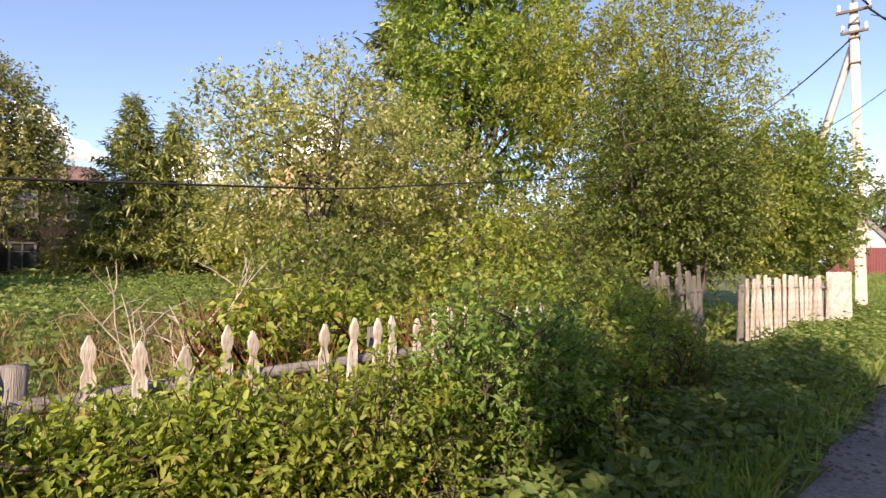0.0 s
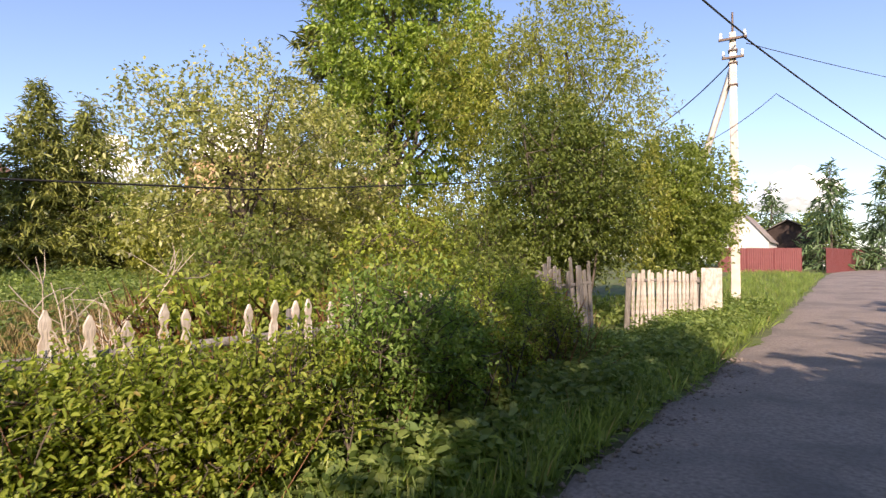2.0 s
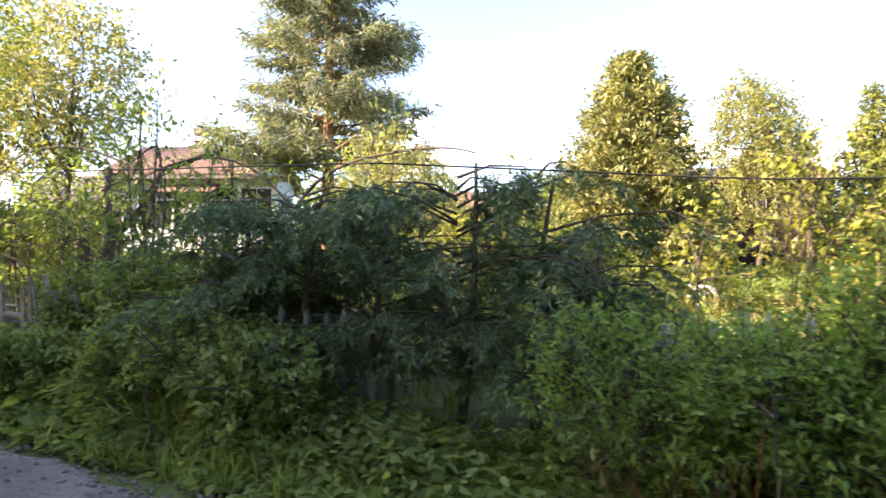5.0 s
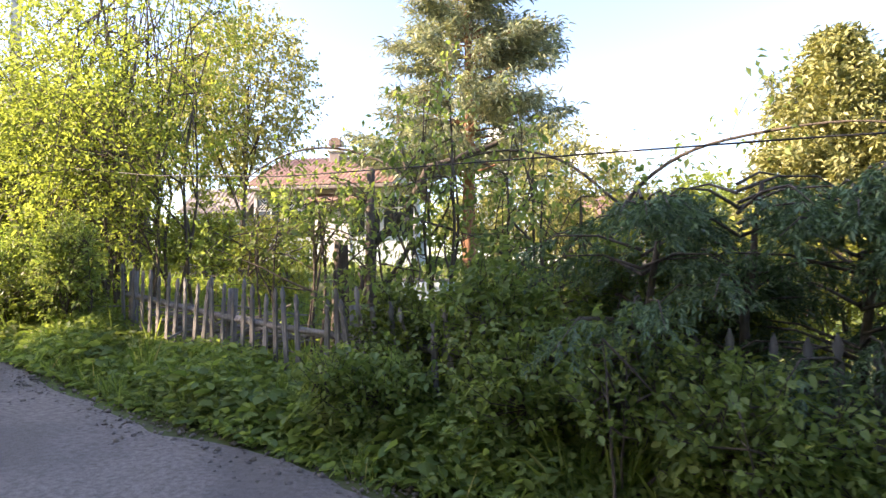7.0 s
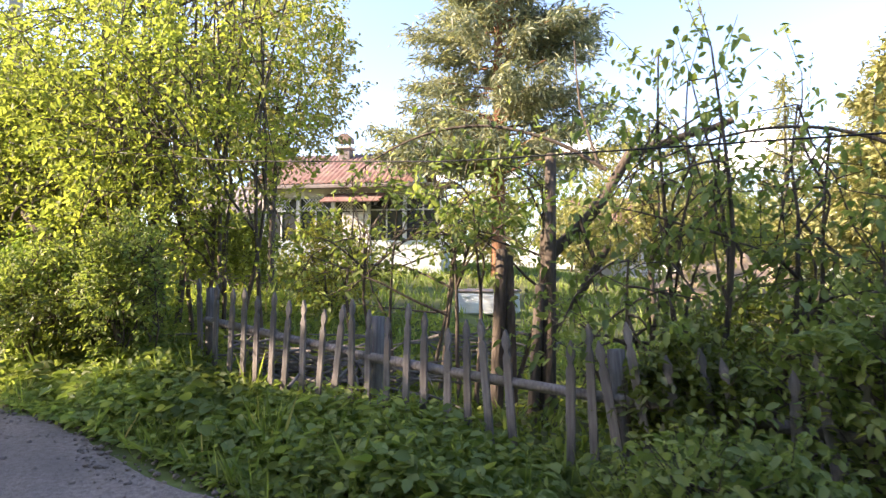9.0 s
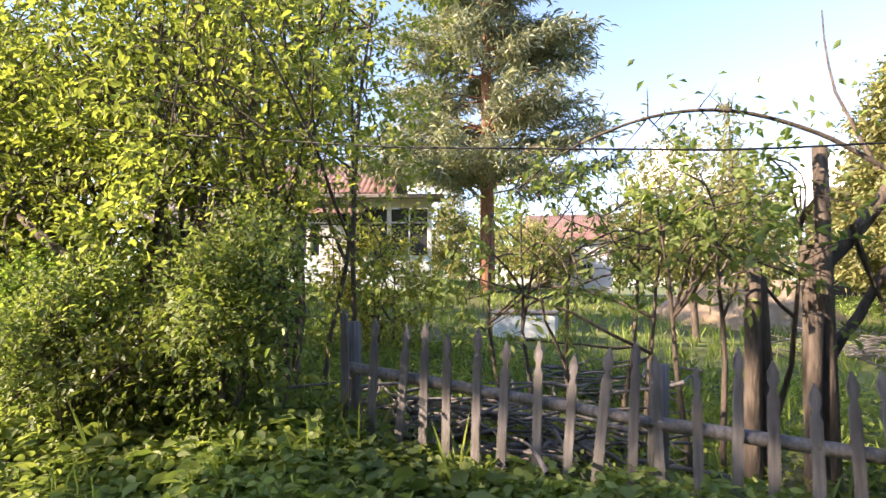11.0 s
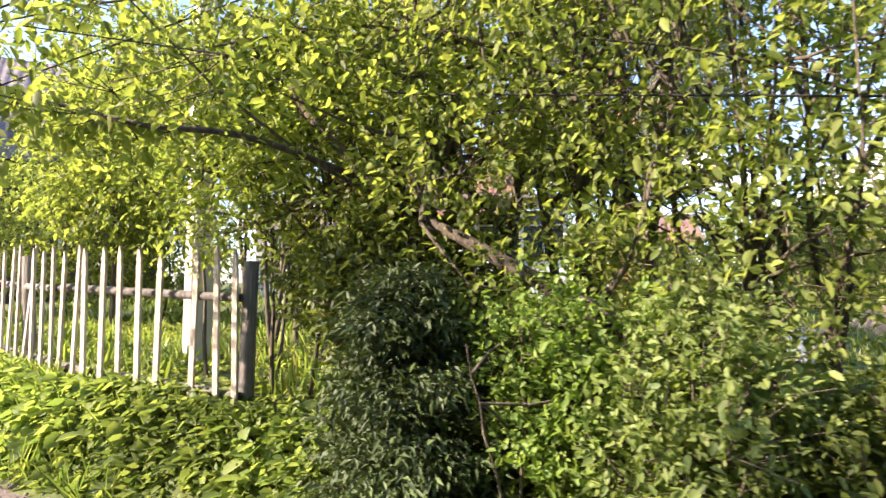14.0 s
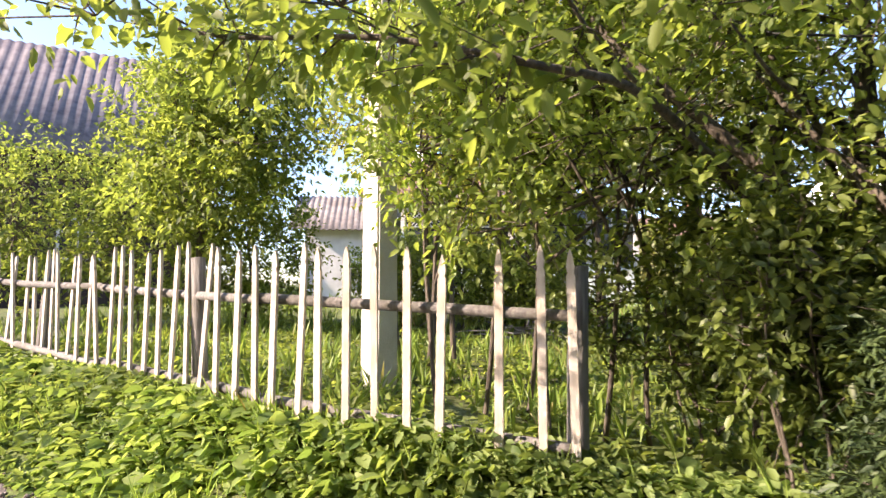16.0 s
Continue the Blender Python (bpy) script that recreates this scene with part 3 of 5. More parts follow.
def concrete_pole(name, place, h, w0, w1, label, turn=0):
    ob = empty(name, Matrix.Translation(place) @ pose(0, 0, 0, 0, 0, turn), label, "utility pole")
    bm = bmesh.new()
    box_bm((1, 1, h + 0.4), (0, 0, h / 2 - 0.2), 0, bm)
    for v in bm.verts:
        s = (w1 if v.co.z > h / 2 else w0)
        v.co.x *= s
        v.co.y *= s * 0.9
    bmesh.ops.bevel(bm, geom=list(bm.edges), offset=0.018, segments=2, affect="EDGES")
    part("shaft", bm, M["concrete"], ob)
    return ob


pole = concrete_pole("utility_pole", at(18.8, 2.2), 8.6, 0.30, 0.21, "tall concrete utility pole with a leaning concrete brace", 8)
v, f = tubes([[((0, 0, 0), 0.13), ((0, 0, 4.0), 0.12), ((0, 0, 8.1), 0.10)]], 4)
brace = child("brace", mesh_np("brace", v, f, M["concrete"]), pole)
brace.matrix_basis = Matrix.Translation((0.1, 2.3, -0.2)) @ Matrix.Rotation(radians(16.5), 4, "X")
v, f = tubes([[((0, 0, 8.5), 0.035), ((0, 0, 9.25), 0.03)]], 6)
child("spike", mesh_np("spike", v, f, M["steel"]), pole)
for z, w in ((8.35, 0.8), (7.75, 0.62)):
    arm = part("crossarm", box_bm((0.07, w, 0.07), (-0.16, 0, z), 0.006), M["steel"], pole)
    for s in (-1, 1):
        v, f = tubes([[((0, 0, 0), 0.03), ((0, 0, 0.05), 0.055), ((0, 0, 0.1), 0.035), ((0, 0, 0.15), 0.05), ((0, 0, 0.2), 0.02)]], 8)
        ins = child("insulator", mesh_np("insulator", v, f, M["porcelain"], True), arm, "white porcelain insulator")
        ins.matrix_basis = Matrix.Translation((-0.16, s * w * 0.42, z + 0.03))
for z in (8.0, 7.6, 6.9):
    part("clamp", box_bm((0.29, 0.27, 0.05), (0, 0, z), 0.01), M["steel"], pole)
near_pole = concrete_pole("utility_pole", at(-20.75, 6.75), 8.5, 0.28, 0.2, "pale square concrete utility pole behind the picket fence", -32)


def wire(name, pts, r, label, sag=0.0, steps=10):
    dense = []
    for a, b in zip(pts, pts[1:]):
        a, b = np.array(a, float), np.array(b, float)
        for i in range(steps):
            k = i / steps
            p = a + (b - a) * k
            p[2] -= sag * 4 * k * (1 - k)
            dense.append((p, r))
    dense.append((np.array(pts[-1], float), r))
    v, f = tubes([dense], 6)
    return tagged(new(name, mesh_np(name, v, f, M["cable"], True)), label, "cable")


PT = Vector((18.7, 2.2, float(ground_z(18.8, 2.2))))
wire("overhead_wire", [(18.6, 1.85, PT.z + 8.4), (-20.75, 6.75, 9.5)], 0.028, "thick black twisted overhead power cable", 1.0, 30)
wire("overhead_wire", [(18.6, 1.85, PT.z + 8.3), (44, -7.0, 5.6)], 0.028, "thick black twisted overhead power cable", 0.3, 30)
wire("overhead_wire", [(18.6, 2.1, PT.z + 7.7), (30, 9, 8.5)], 0.022, "black overhead power cable from the pole", 0.4, 20)
wire("overhead_wire", [(18.6, 1.8, PT.z + 8.1), (60, -14, 14)], 0.012, "thin grey overhead wire beyond the pole", 0.5, 20)
wire("overhead_wire", [(17.0, 2.9, 5.0), (19.5, 1.1, 6.9), (42, -5.5, 5.6)], 0.012, "thin black overhead service wire", 0.12, 14)
xs = [10, 6.4, 2.2, 0.4, -1.4, -3.2, -5.9, -9, -11.2, -13.5, -17.8, -20.6]
cy_ = [3.1, 3.1, 3.1, 3.1, 3.15, 3.2, 3.3, 4.1, 4.5, 4.6, 5.0, 6.6]
cz = [3.4, 2.65, 2.04, 1.9, 1.86, 1.9, 2.13, 2.32, 2.42, 2.6, 3.2, 5.6]
fine = np.linspace(10, -20.6, 90)
order = np.argsort(xs)
wire("overhead_wire", [(x, float(np.interp(x, np.array(xs)[order], np.array(cy_)[order])), float(np.interp(x, np.array(xs)[order], np.array(cz)[order]))) for x in fine],
     0.007, "low black cable strung along the old fence", 0.0, 1)

# ---- picket fences ----


def picket_mesh(h, w, style, material):
    w2 = w / 2
    if style == "turned":
        out = [(-w2, 0), (w2, 0), (w2, h - 0.19), (w2 * 0.55, h - 0.155), (w2 * 0.5, h - 0.14), (w2 * 0.98, h - 0.10), (w2 * 0.95, h - 0.06), (w2 * 0.45, h - 0.025), (0.004, h),
               (-0.004, h), (-w2 * 0.45, h - 0.025), (-w2 * 0.95, h - 0.06), (-w2 * 0.98, h - 0.10), (-w2 * 0.5, h - 0.14), (-w2 * 0.55, h - 0.155), (-w2, h - 0.19)]
    elif style == "spear":
        out = [(-w2, 0), (w2, 0), (w2, h - 0.15), (w2 * 0.7, h - 0.13), (w2 * 0.95, h - 0.10), (w2 * 0.6, h - 0.04), (0.003, h), (-0.003, h), (-w2 * 0.6, h - 0.04), (-w2 * 0.95, h - 0.10), (-w2 * 0.7, h - 0.13), (-w2, h - 0.15)]
    else:
        out = [(-w2, 0), (w2, 0), (w2, h - 0.02), (w2 * 0.6, h), (-w2 * 0.7, h - 0.008), (-w2, h - 0.03)]
    bm = prism_bm(out, 0.022)
    me = bpy.data.meshes.new("picket")
    bm.to_mesh(me)
    bm.free()
    me.materials.append(material)
    return me


def picket_fence(label, x0, x1, step, h, w, style, material, rail_z, seed, base=0.03, tilt=2.5, skip=0.0, line=fence_y, posts=2.4, post_h=None, hvar=0.03, group="", lean=0.0, gaps=()):
    rng = np.random.default_rng(seed)
    ob = empty("picket_fence", at(x0, float(line(x0))), label, "fence", group)
    inv = ob.matrix_basis.inverted()
    mes = [picket_mesh(h * q, w * s, style, M[material]) for q, s in ((1, 1), (0.97, 1.05), (1.03, 0.94))]

    def turn_at(x):
        return math.atan2(float(line(x + 0.2) - line(x - 0.2)), 0.4)

    def tilt_at(x):
        return lean if isinstance(lean, float) else float(np.interp(x, *zip(*lean)))
    n = int(abs(x1 - x0) / step)
    for k in range(n + 1):
        x = x0 + (x1 - x0) * k / n + rng.normal(0, 0.012)
        if rng.random() < skip or any(a <= x <= b for a, b in gaps):
            continue
        y = float(line(x))
        p = child("picket", mes[rng.integers(3)], ob)
        m = Matrix.Translation(at(x, y, base + rng.normal(0, hvar))) @ pose(0, 0, 0, rng.normal(0, 1.5), rng.normal(tilt_at(x), tilt), math.degrees(turn_at(x)))
        p.matrix_basis = inv @ m
    for rz in rail_z:
        m = int(abs(x1 - x0) / 2.4) + 1
        for k in range(m):
            a, b = x0 + (x1 - x0) * k / m, x0 + (x1 - x0) * (k + 1) / m
            pa, pb = at(a, float(line(a)) + 0.045, rz + rng.normal(0, 0.015)), at(b, float(line(b)) + 0.045, rz + rng.normal(0, 0.015))
            v, f = tubes([bent(rng, pa, pb, 0.042, 0.036, 7, 0, 0.003)], 6)
            r = child("rail", mesh_np("rail", v, f, M["greywood"], True), ob)
            r.matrix_basis = inv
    m = int(abs(x1 - x0) / posts) + 1
    ph = post_h or h * 0.93
    for k in range(m + 1):
        x = x0 + (x1 - x0) * k / m
        v, f = tubes([[((0, 0, -0.1), 0.065), ((0, 0, ph * 0.5), 0.06), ((0.01, 0, ph), 0.055), ((0.01, 0, ph + 0.005), 0.005)]], 9)
        p = child("post", mesh_np("post", v, f, M["greywood"], True), ob)
        p.matrix_basis = inv @ Matrix.Translation(at(x, float(line(x)) + 0.13)) @ pose(0, 0, 0, rng.normal(0, 2), rng.normal(0, 2), 0)
    return ob


picket_fence("old white picket fence with turned tips, sunk in shrubs", -3.71, 4.51, 0.2, 1.05, 0.064, "turned", "paint", (0.40, 0.78), 11, 0.0, 1.6, 0.0, hvar=0.012, gaps=((0.4, 0.58), (1.6, 1.8)))
picket_fence("grey leaning weathered picket fence among shrubs", -13.75, -5.8, 0.178, 1.0, 0.056, "turned", "greywood", (0.62,), 12, 0.0, 3.0, 0.05, lean=((-12.0, 3.0), (-9.6, -8.0), (-8.4, -3.0)), hvar=0.04)
picket_fence("pale straight picket fence with pointed tips above the weeds", -27.75, -18.9, 0.2, 1.22, 0.05, "spear", "palewood", (0.14, 0.84), 13, -0.02, 0.9, 0.0, posts=3.0, hvar=0.01, gaps=((-19.62, -19.48),))
picket_fence("dark old board fence leaning over under a shrub", 6.9, 8.9, 0.14, 1.35, 0.10, "plain", "greywood", (0.4, 1.0), 14, 0.0, 5.0, 0.1, lean=-9.0, hvar=0.08)


def white_line(x):
    return np.interp(x, [11.0, 13.9], [2.95, 1.95])


picket_fence("white painted picket gate section beside the lane", 11.0, 13.5, 0.13, 1.16, 0.085, "plain", "paint", (0.35, 1.0), 15, 0.05, 0.6, 0.0, line=white_line, posts=1.4, hvar=0.01)
board = tagged(new("board_panel", bpy.data.meshes.new("board_panel")), "broad white board panel closing the fence", "panel")
bm = box_bm((0.75, 0.03, 1.32), (0, 0, 0.66), 0.01)
bm.to_mesh(board.data)
bm.free()
board.data.materials.append(M["paint"])
board.matrix_basis = Matrix.Translation(at(13.85, 1.98, 0.0)) @ pose(0, 0, 0, 0, 0, -25)

# ---- trees ----

leafy("apple_tree", 5.0, 7.3, 4.6, [(0, 0, 2.9, 2.0, 1.9, 1.5), (-0.8, -0.4, 2.2, 1.3, 1.3, 1.2), (1.2, -0.5, 2.6, 1.4, 1.3, 1.4), (0.2, 0.4, 3.9, 1.0, 1.0, 1.0), (-1.2, 0.6, 3.4, 0.9, 0.9, 0.8)],
      1500, 16, 0.075, "leaf_apple", "blossoming apple tree with pale leaves in the overgrown garden", "tree", 21, trunk_r=0.11, twig=0.4, limbs=40)
leafy("maple_tree", 10.4, 9.0, 10.5, [(0, 0, 7.6, 2.1, 2.0, 3.0), (0.3, -0.4, 5.0, 2.2, 2.0, 2.0), (-0.4, 0.3, 9.3, 1.4, 1.4, 1.8), (1.5, -0.6, 7.0, 1.5, 1.5, 2.2)],
      2400, 14, 0.14, "leaf_maple", "tall broad-leaved tree with dense green crown", "tree", 22, trunk_r=0.2, twig=0.5, limbs=40)
leafy("willow_tree", 12.6, 5.0, 8.3, [(0, 0, 5.6, 1.9, 1.9, 2.3), (-1.6, 0.6, 4.6, 1.7, 1.5, 2.0), (1.4, -0.6, 5.0, 1.6, 1.4, 2.1), (0.2, 0.2, 7.3, 1.2, 1.2, 1.4), (0.6, -0.3, 3.0, 2.2, 1.6, 1.6), (-2.6, 1.2, 5.4, 1.3, 1.2, 1.6), (1.2, -1.0, 2.6, 1.6, 1.2, 1.5)],
      3000, 15, 0.105, "leaf_tree", "tall olive-green willow beside the fence", "tree", 23, trunk_r=0.12, trunks=((0, 0), (0.4, 0.2), (-0.3, 0.3)), twig=0.45, limbs=50, width=0.38)
leafy("lilac_shrub", 8.9, 3.75, 4.4, [(0, 0, 2.7, 1.5, 1.2, 1.6), (-0.9, -0.1, 2.2, 1.0, 0.8, 1.0), (0.9, -0.3, 2.9, 1.2, 1.0, 1.3), (0.6, -0.4, 2.1, 1.1, 0.8, 0.8), (-0.2, 0.1, 3.7, 0.9, 0.8, 0.8), (1.6, -0.2, 2.2, 1.0, 0.9, 1.2)],
      3000, 15, 0.07, "leaf_lilac", "dense dark shrub with many bare lower stems", "shrub", 24, trunk_r=0.035, trunks=((0, 0), (0.3, 0.1), (-0.3, 0.2), (0.5, -0.3), (-0.5, -0.2), (0.1, -0.5), (0.9, -0.4), (-0.8, 0)), twig=0.35, limbs=60, crown_name="foliage", fork=0.5)
for i, (x, y, h, r) in enumerate([(13.5, 9.5, 4.2, 1.8), (15.5, 7.5, 4.2, 1.7), (9.0, 10.5, 3.6, 1.6), (8.0, 7.2, 2.6, 1.3), (10.0, 6.2, 3.0, 1.4)]):
    leafy("elder_shrub", x, y, h, [(0, 0, h * 0.58, r, r, h * 0.45), (r * 0.4, -0.3, h * 0.4, r * 0.8, r * 0.8, h * 0.38)], 620, 13, 0.11, "leaf_tree", "rambling green garden shrub under the tall trees", "shrub", 240 + i, trunk_r=0.035,
          trunks=((0, 0), (0.25, 0.1), (-0.2, 0.15)), twig=0.4, limbs=16, crown_name="foliage", group="garden shrubs")
leafy("maple_tree", 16.3, 3.4, 4.9, [(0, 0, 3.0, 1.5, 1.1, 1.8), (-0.8, 0.2, 2.6, 1.2, 1.0, 1.6), (0.5, -0.4, 2.0, 1.2, 0.9, 1.3), (0.1, -0.8, 3.0, 1.2, 0.9, 1.6), (0.4, 0.2, 4.2, 1.1, 0.9, 1.0)],
      1900, 14, 0.11, "leaf_alder", "young yellow-green maple next to the white fence", "tree", 25, trunk_r=0.06, twig=0.4, limbs=24)
for i, (x, y, h, r) in enumerate([(3.6, 5.3, 1.7, 1.0), (5.6, 4.6, 1.9, 1.1), (7.0, 4.2, 2.1, 1.0), (4.4, 3.7, 1.25, 0.9), (5.7, 3.3, 1.3, 0.9), (2.6, 4.2, 1.1, 0.8)]):
    leafy("elder_shrub", x, y, h, [(0, 0, h * 0.6, r, r * 0.9, h * 0.45), (0.4, -0.2, h * 0.45, r * 0.8, r * 0.8, h * 0.4)], 520, 13, 0.075, "leaf_hedge" if i % 2 else "leaf_alder",
          "rambling green garden shrub behind the picket fence", "shrub", 30 + i, trunk_r=0.02, trunks=((0, 0), (0.2, 0.1), (-0.2, 0.1), (0.1, -0.2)), twig=0.3, limbs=16, group="garden shrubs", crown_name="foliage", fork=0.15)

conifer("spruce_tree", 13.5, 15.0, 15.0, 2.6, "needle_far", "tall dark spruce standing behind the maple", 41, per=90, step=0.4, spray=0.42, fluff=0.6, width=0.16)
conifer("spruce_tree", 7.9, 27.0, 8.4, 3.9, "needle_far", "spruce with a thin bare tip beside the dark house", 42, per=95, step=0.22, spray=0.34, fluff=0.6, tip=1.1, per_whorl=11, width=0.2)
conifer("spruce_tree", 9.6, 26.4, 7.8, 3.9, "needle_far", "spruce with a thin bare tip beside the dark house", 43, per=95, step=0.22, spray=0.34, fluff=0.6, tip=1.1, per_whorl=11, width=0.2)
leafy("birch_tree", 2.7, 25.0, 8.4, [(0, 0, 5.6, 1.7, 1.6, 2.4), (0.5, 0, 3.6, 1.9, 1.6, 1.8), (-0.4, 0, 7.0, 1.0, 1.0, 1.2), (0.9, -0.2, 5.0, 1.3, 1.2, 1.6)], 1500, 13, 0.15, "leaf_birch",
      "slender pale birch in front of the dark house", "tree", 44, trunk_r=0.12, twig=0.6, limbs=30)
for i, (x, y, h, r) in enumerate([(11.0, 24.5, 4.4, 1.8), (13.2, 23.0, 4.2, 2.0), (15.5, 21.5, 4.0, 2.0), (10.0, 20.5, 2.6, 1.4), (16.5, 24.0, 5.0, 2.2), (-0.5, 26.0, 4.5, 1.8), (13.0, 17.5, 3.4, 1.6), (-7.5, 27.0, 4.0, 2.0), (-6.5, 33.0, 6.0, 2.0)]):
    leafy("willow_bush", x, y, h, [(0, 0, h * 0.55, r, r, h * 0.42), (r * 0.5, -0.2, h * 0.4, r * 0.8, r * 0.8, h * 0.38)], 420, 12, 0.19, "leaf_tree" if i % 2 else "leaf_alder",
          "round green willow bush at the end of the meadow", "shrub", 50 + i, trunk_r=0.05, twig=0.5, limbs=14, group="meadow bushes", crown_name="foliage")
rng = np.random.default_rng(7)
bare = empty("bare_tree", at(12.3, 26.0), "grey bushy tree with thin bare upper twigs", "tree")
paths = []
for i in range(70):
    a, r = rng.uniform(0, 6.28), rng.uniform(0.4, 2.4)
    paths.append(bent(rng, (0, 0, 0.5), (r * math.cos(a), r * math.sin(a), rng.uniform(4.5, 6.6) - r * 0.4), 0.03, 0.008, 6, 0, 0.05))
v, f = tubes(paths, 4)
child("trunk", mesh_np("trunk", v, f, M["drybark"]), bare)

conifer("thuja_tree", -2.85, 18.2, 7.6, 2.6, "needle_thuja", "egg-shaped yellowish thuja with dense upright sprays", 61, base=0.02, per=170, step=0.15, spray=0.2, droop=-0.1, tip=0.62, fluff=0.7, per_whorl=10, width=0.4, rise=0.5)
conifer("pine_tree", -15.4, 21.4, 19.0, 5.0, "needle_pine", "tall pine with a reddish trunk and tiered boughs", 62, base=0.2, per=620, step=0.7, spray=0.34, droop=0.0, bark="pinebark", tip=0.75, fluff=1.25, per_whorl=8, rise=0.12, width=0.2)
for i, (x, y, h, r) in enumerate([(-0.9, 44.0, 14.5, 2.6), (-22.0, 46.0, 10.0, 2.6)]):
    conifer("larch_tree", x, y, h, r, "needle_thuja", "far light green conifer against the sky", 63 + i, per=26, step=0.4, spray=0.6, fluff=0.9)
for i, (x, y, h, r) in enumerate([(57, 0.5, 9.5, 2.8), (60, -3.5, 9.0, 2.8), (71, 6.2, 9.5, 3.4), (64, -8.0, 9.0, 2.8)]):
    conifer("spruce_tree", x, y, h, r, "needle", "far dark spruce beyond the red fence", 66 + i, per=26, step=0.45, spray=0.8, fluff=1.0)
for i, (x, y, h, r) in enumerate([(62, 9.5, 6.0, 3.0), (52, 12, 5.0, 2.5), (76, 2.0, 6.5, 3.0)]):
    leafy("far_tree", x, y, h, [(0, 0, h * 0.55, r, r, h * 0.42)], 420, 12, 0.35, "leaf_alder", "far light green tree behind the red fence", "tree", 72 + i, twig=0.8, limbs=10)

for i, (x, y, h, r) in enumerate([(-30, 50, 8.0, 3.2), (-24, 46, 7.0, 3.0), (-19, 52, 8.5, 3.2), (-8.5, 50, 7.5, 3.0), (-5, 47, 8.0, 3.0), (-15.5, 43, 5.0, 2.6), (2, 50, 7.5, 3.2), (-2.5, 40, 5.0, 2.6), (-36, 42, 8.0, 3.4)]):
    leafy("far_tree", x, y, h, [(0, 0, h * 0.56, r, r, h * 0.42), (r * 0.6, 0, h * 0.42, r * 0.8, r * 0.8, h * 0.34)], 420, 11, 0.34, "leaf_birch" if i % 2 else "leaf_alder", "far light green tree beyond the yard", "tree", 320 + i, twig=0.8, limbs=10, group="far trees")
leafy("willow_tree", -9.6, 13.9, 4.7, [(0, 0, 3.1, 1.6, 1.4, 1.5), (0.8, 0, 2.3, 1.3, 1.2, 1.2), (-0.8, 0, 2.4, 1.2, 1.1, 1.2)], 800, 12, 0.11, "leaf_birch", "broad pale green willow beyond the yard", "tree", 331, trunk_r=0.09, twig=0.4, limbs=24)

# low dark spruce with drooping boughs at the roadside
rng = np.random.default_rng(80)
spr = empty("low_spruce", at(-5.4, 3.45), "low dark spruce thicket with drooping boughs by the lane", "tree")
paths, bases, ways = [], [], []
for sx, sy, hh in ((0.15, 0, 2.2), (-0.6, 0.1, 1.95), (0.75, 0.1, 2.1), (-1.25, 0.15, 2.0), (1.1, -0.1, 1.6), (-1.85, 0.0, 1.95)):
    paths.append(bent(rng, (sx, sy, -0.1), (sx + 0.15, sy, hh), 0.05, 0.015, 8, 0, 0.03))
    for i in range(38):
        z = rng.uniform(0.5, hh)
        a = rng.uniform(0, 6.28)
        ln = rng.uniform(0.4, 0.95) * (0.7 + 0.45 * min(1, z / 1.8)) * (1.0 if z < hh * 0.8 else 0.6)
        s = np.array([sx, sy, z])
        out = np.array([math.cos(a), math.sin(a) * 0.85, 0])
        e = s + out * ln + np.array([0, 0, 0.18 * ln])
        tip = e + out * ln * 0.35 + np.array([0, 0, -0.22 * ln])
        paths.append([(s, 0.014), ((s + e) / 2 + np.array([0, 0, 0.05]), 0.009), (e, 0.006), (tip, 0.003)])
        for j in range(int(26 * ln) + 6):
            k = rng.uniform(0.2, 1)
            p0 = s + (e - s) * min(1, k / 0.75) + (tip - e) * max(0, (k - 0.75) / 0.25)
            side = np.array([-out[1], out[0], 0]) * rng.choice((-1, 1))
            dr = out * 0.55 + side * rng.uniform(0.3, 0.9) + np.array([0, 0, -rng.uniform(0.2, 0.9)])
            dr /= np.linalg.norm(dr)
            tl = rng.uniform(0.12, 0.30)
            n = int(tl * 85)
            q = rng.uniform(0, 1, n)
            bases.append(p0 + dr * (q * tl)[:, None])
            ways.append(np.tile(dr * 0.8, (n, 1)) + rng.normal(0, 0.45, (n, 3)))
v, f = tubes(paths, 5)
child("trunk", mesh_np("trunk", v, f, M["bark"], True), spr)
v, f = leaves(rng, np.concatenate(bases), np.concatenate(ways), 0.05, 0.28, 0.1, 0.3)
child("foliage", mesh_np("foliage", v, f, M["needle"]), spr)

# the leafy trees over the fence
STEMS = ((0, 0), (0.3, 0.1), (-0.35, 0), (0.15, -0.25), (-0.15, 0.3), (0.6, 0.2), (-0.7, -0.2))
leafy("alder_tree", -15.0, 5.9, 6.4, [(0, 0, 4.6, 1.6, 1.3, 1.8), (-0.9, -0.6, 3.2, 1.3, 1.1, 1.4), (0.7, -0.3, 3.0, 0.9, 0.9, 1.2), (0.0, 0.2, 5.8, 0.9, 0.9, 0.9), (0.1, -1.3, 2.5, 1.1, 0.8, 1.0), (-0.6, -0.7, 1.5, 1.2, 0.9, 1.0), (0.6, -0.2, 1.8, 0.9, 0.9, 1.0)],
      1250, 13, 0.066, "leaf_alder", "bright green young alder with many thin stems", "tree", 81, full=True, trunk_r=0.032, trunks=STEMS, twig=0.4, limbs=56, group="roadside alders", fork=0.2)
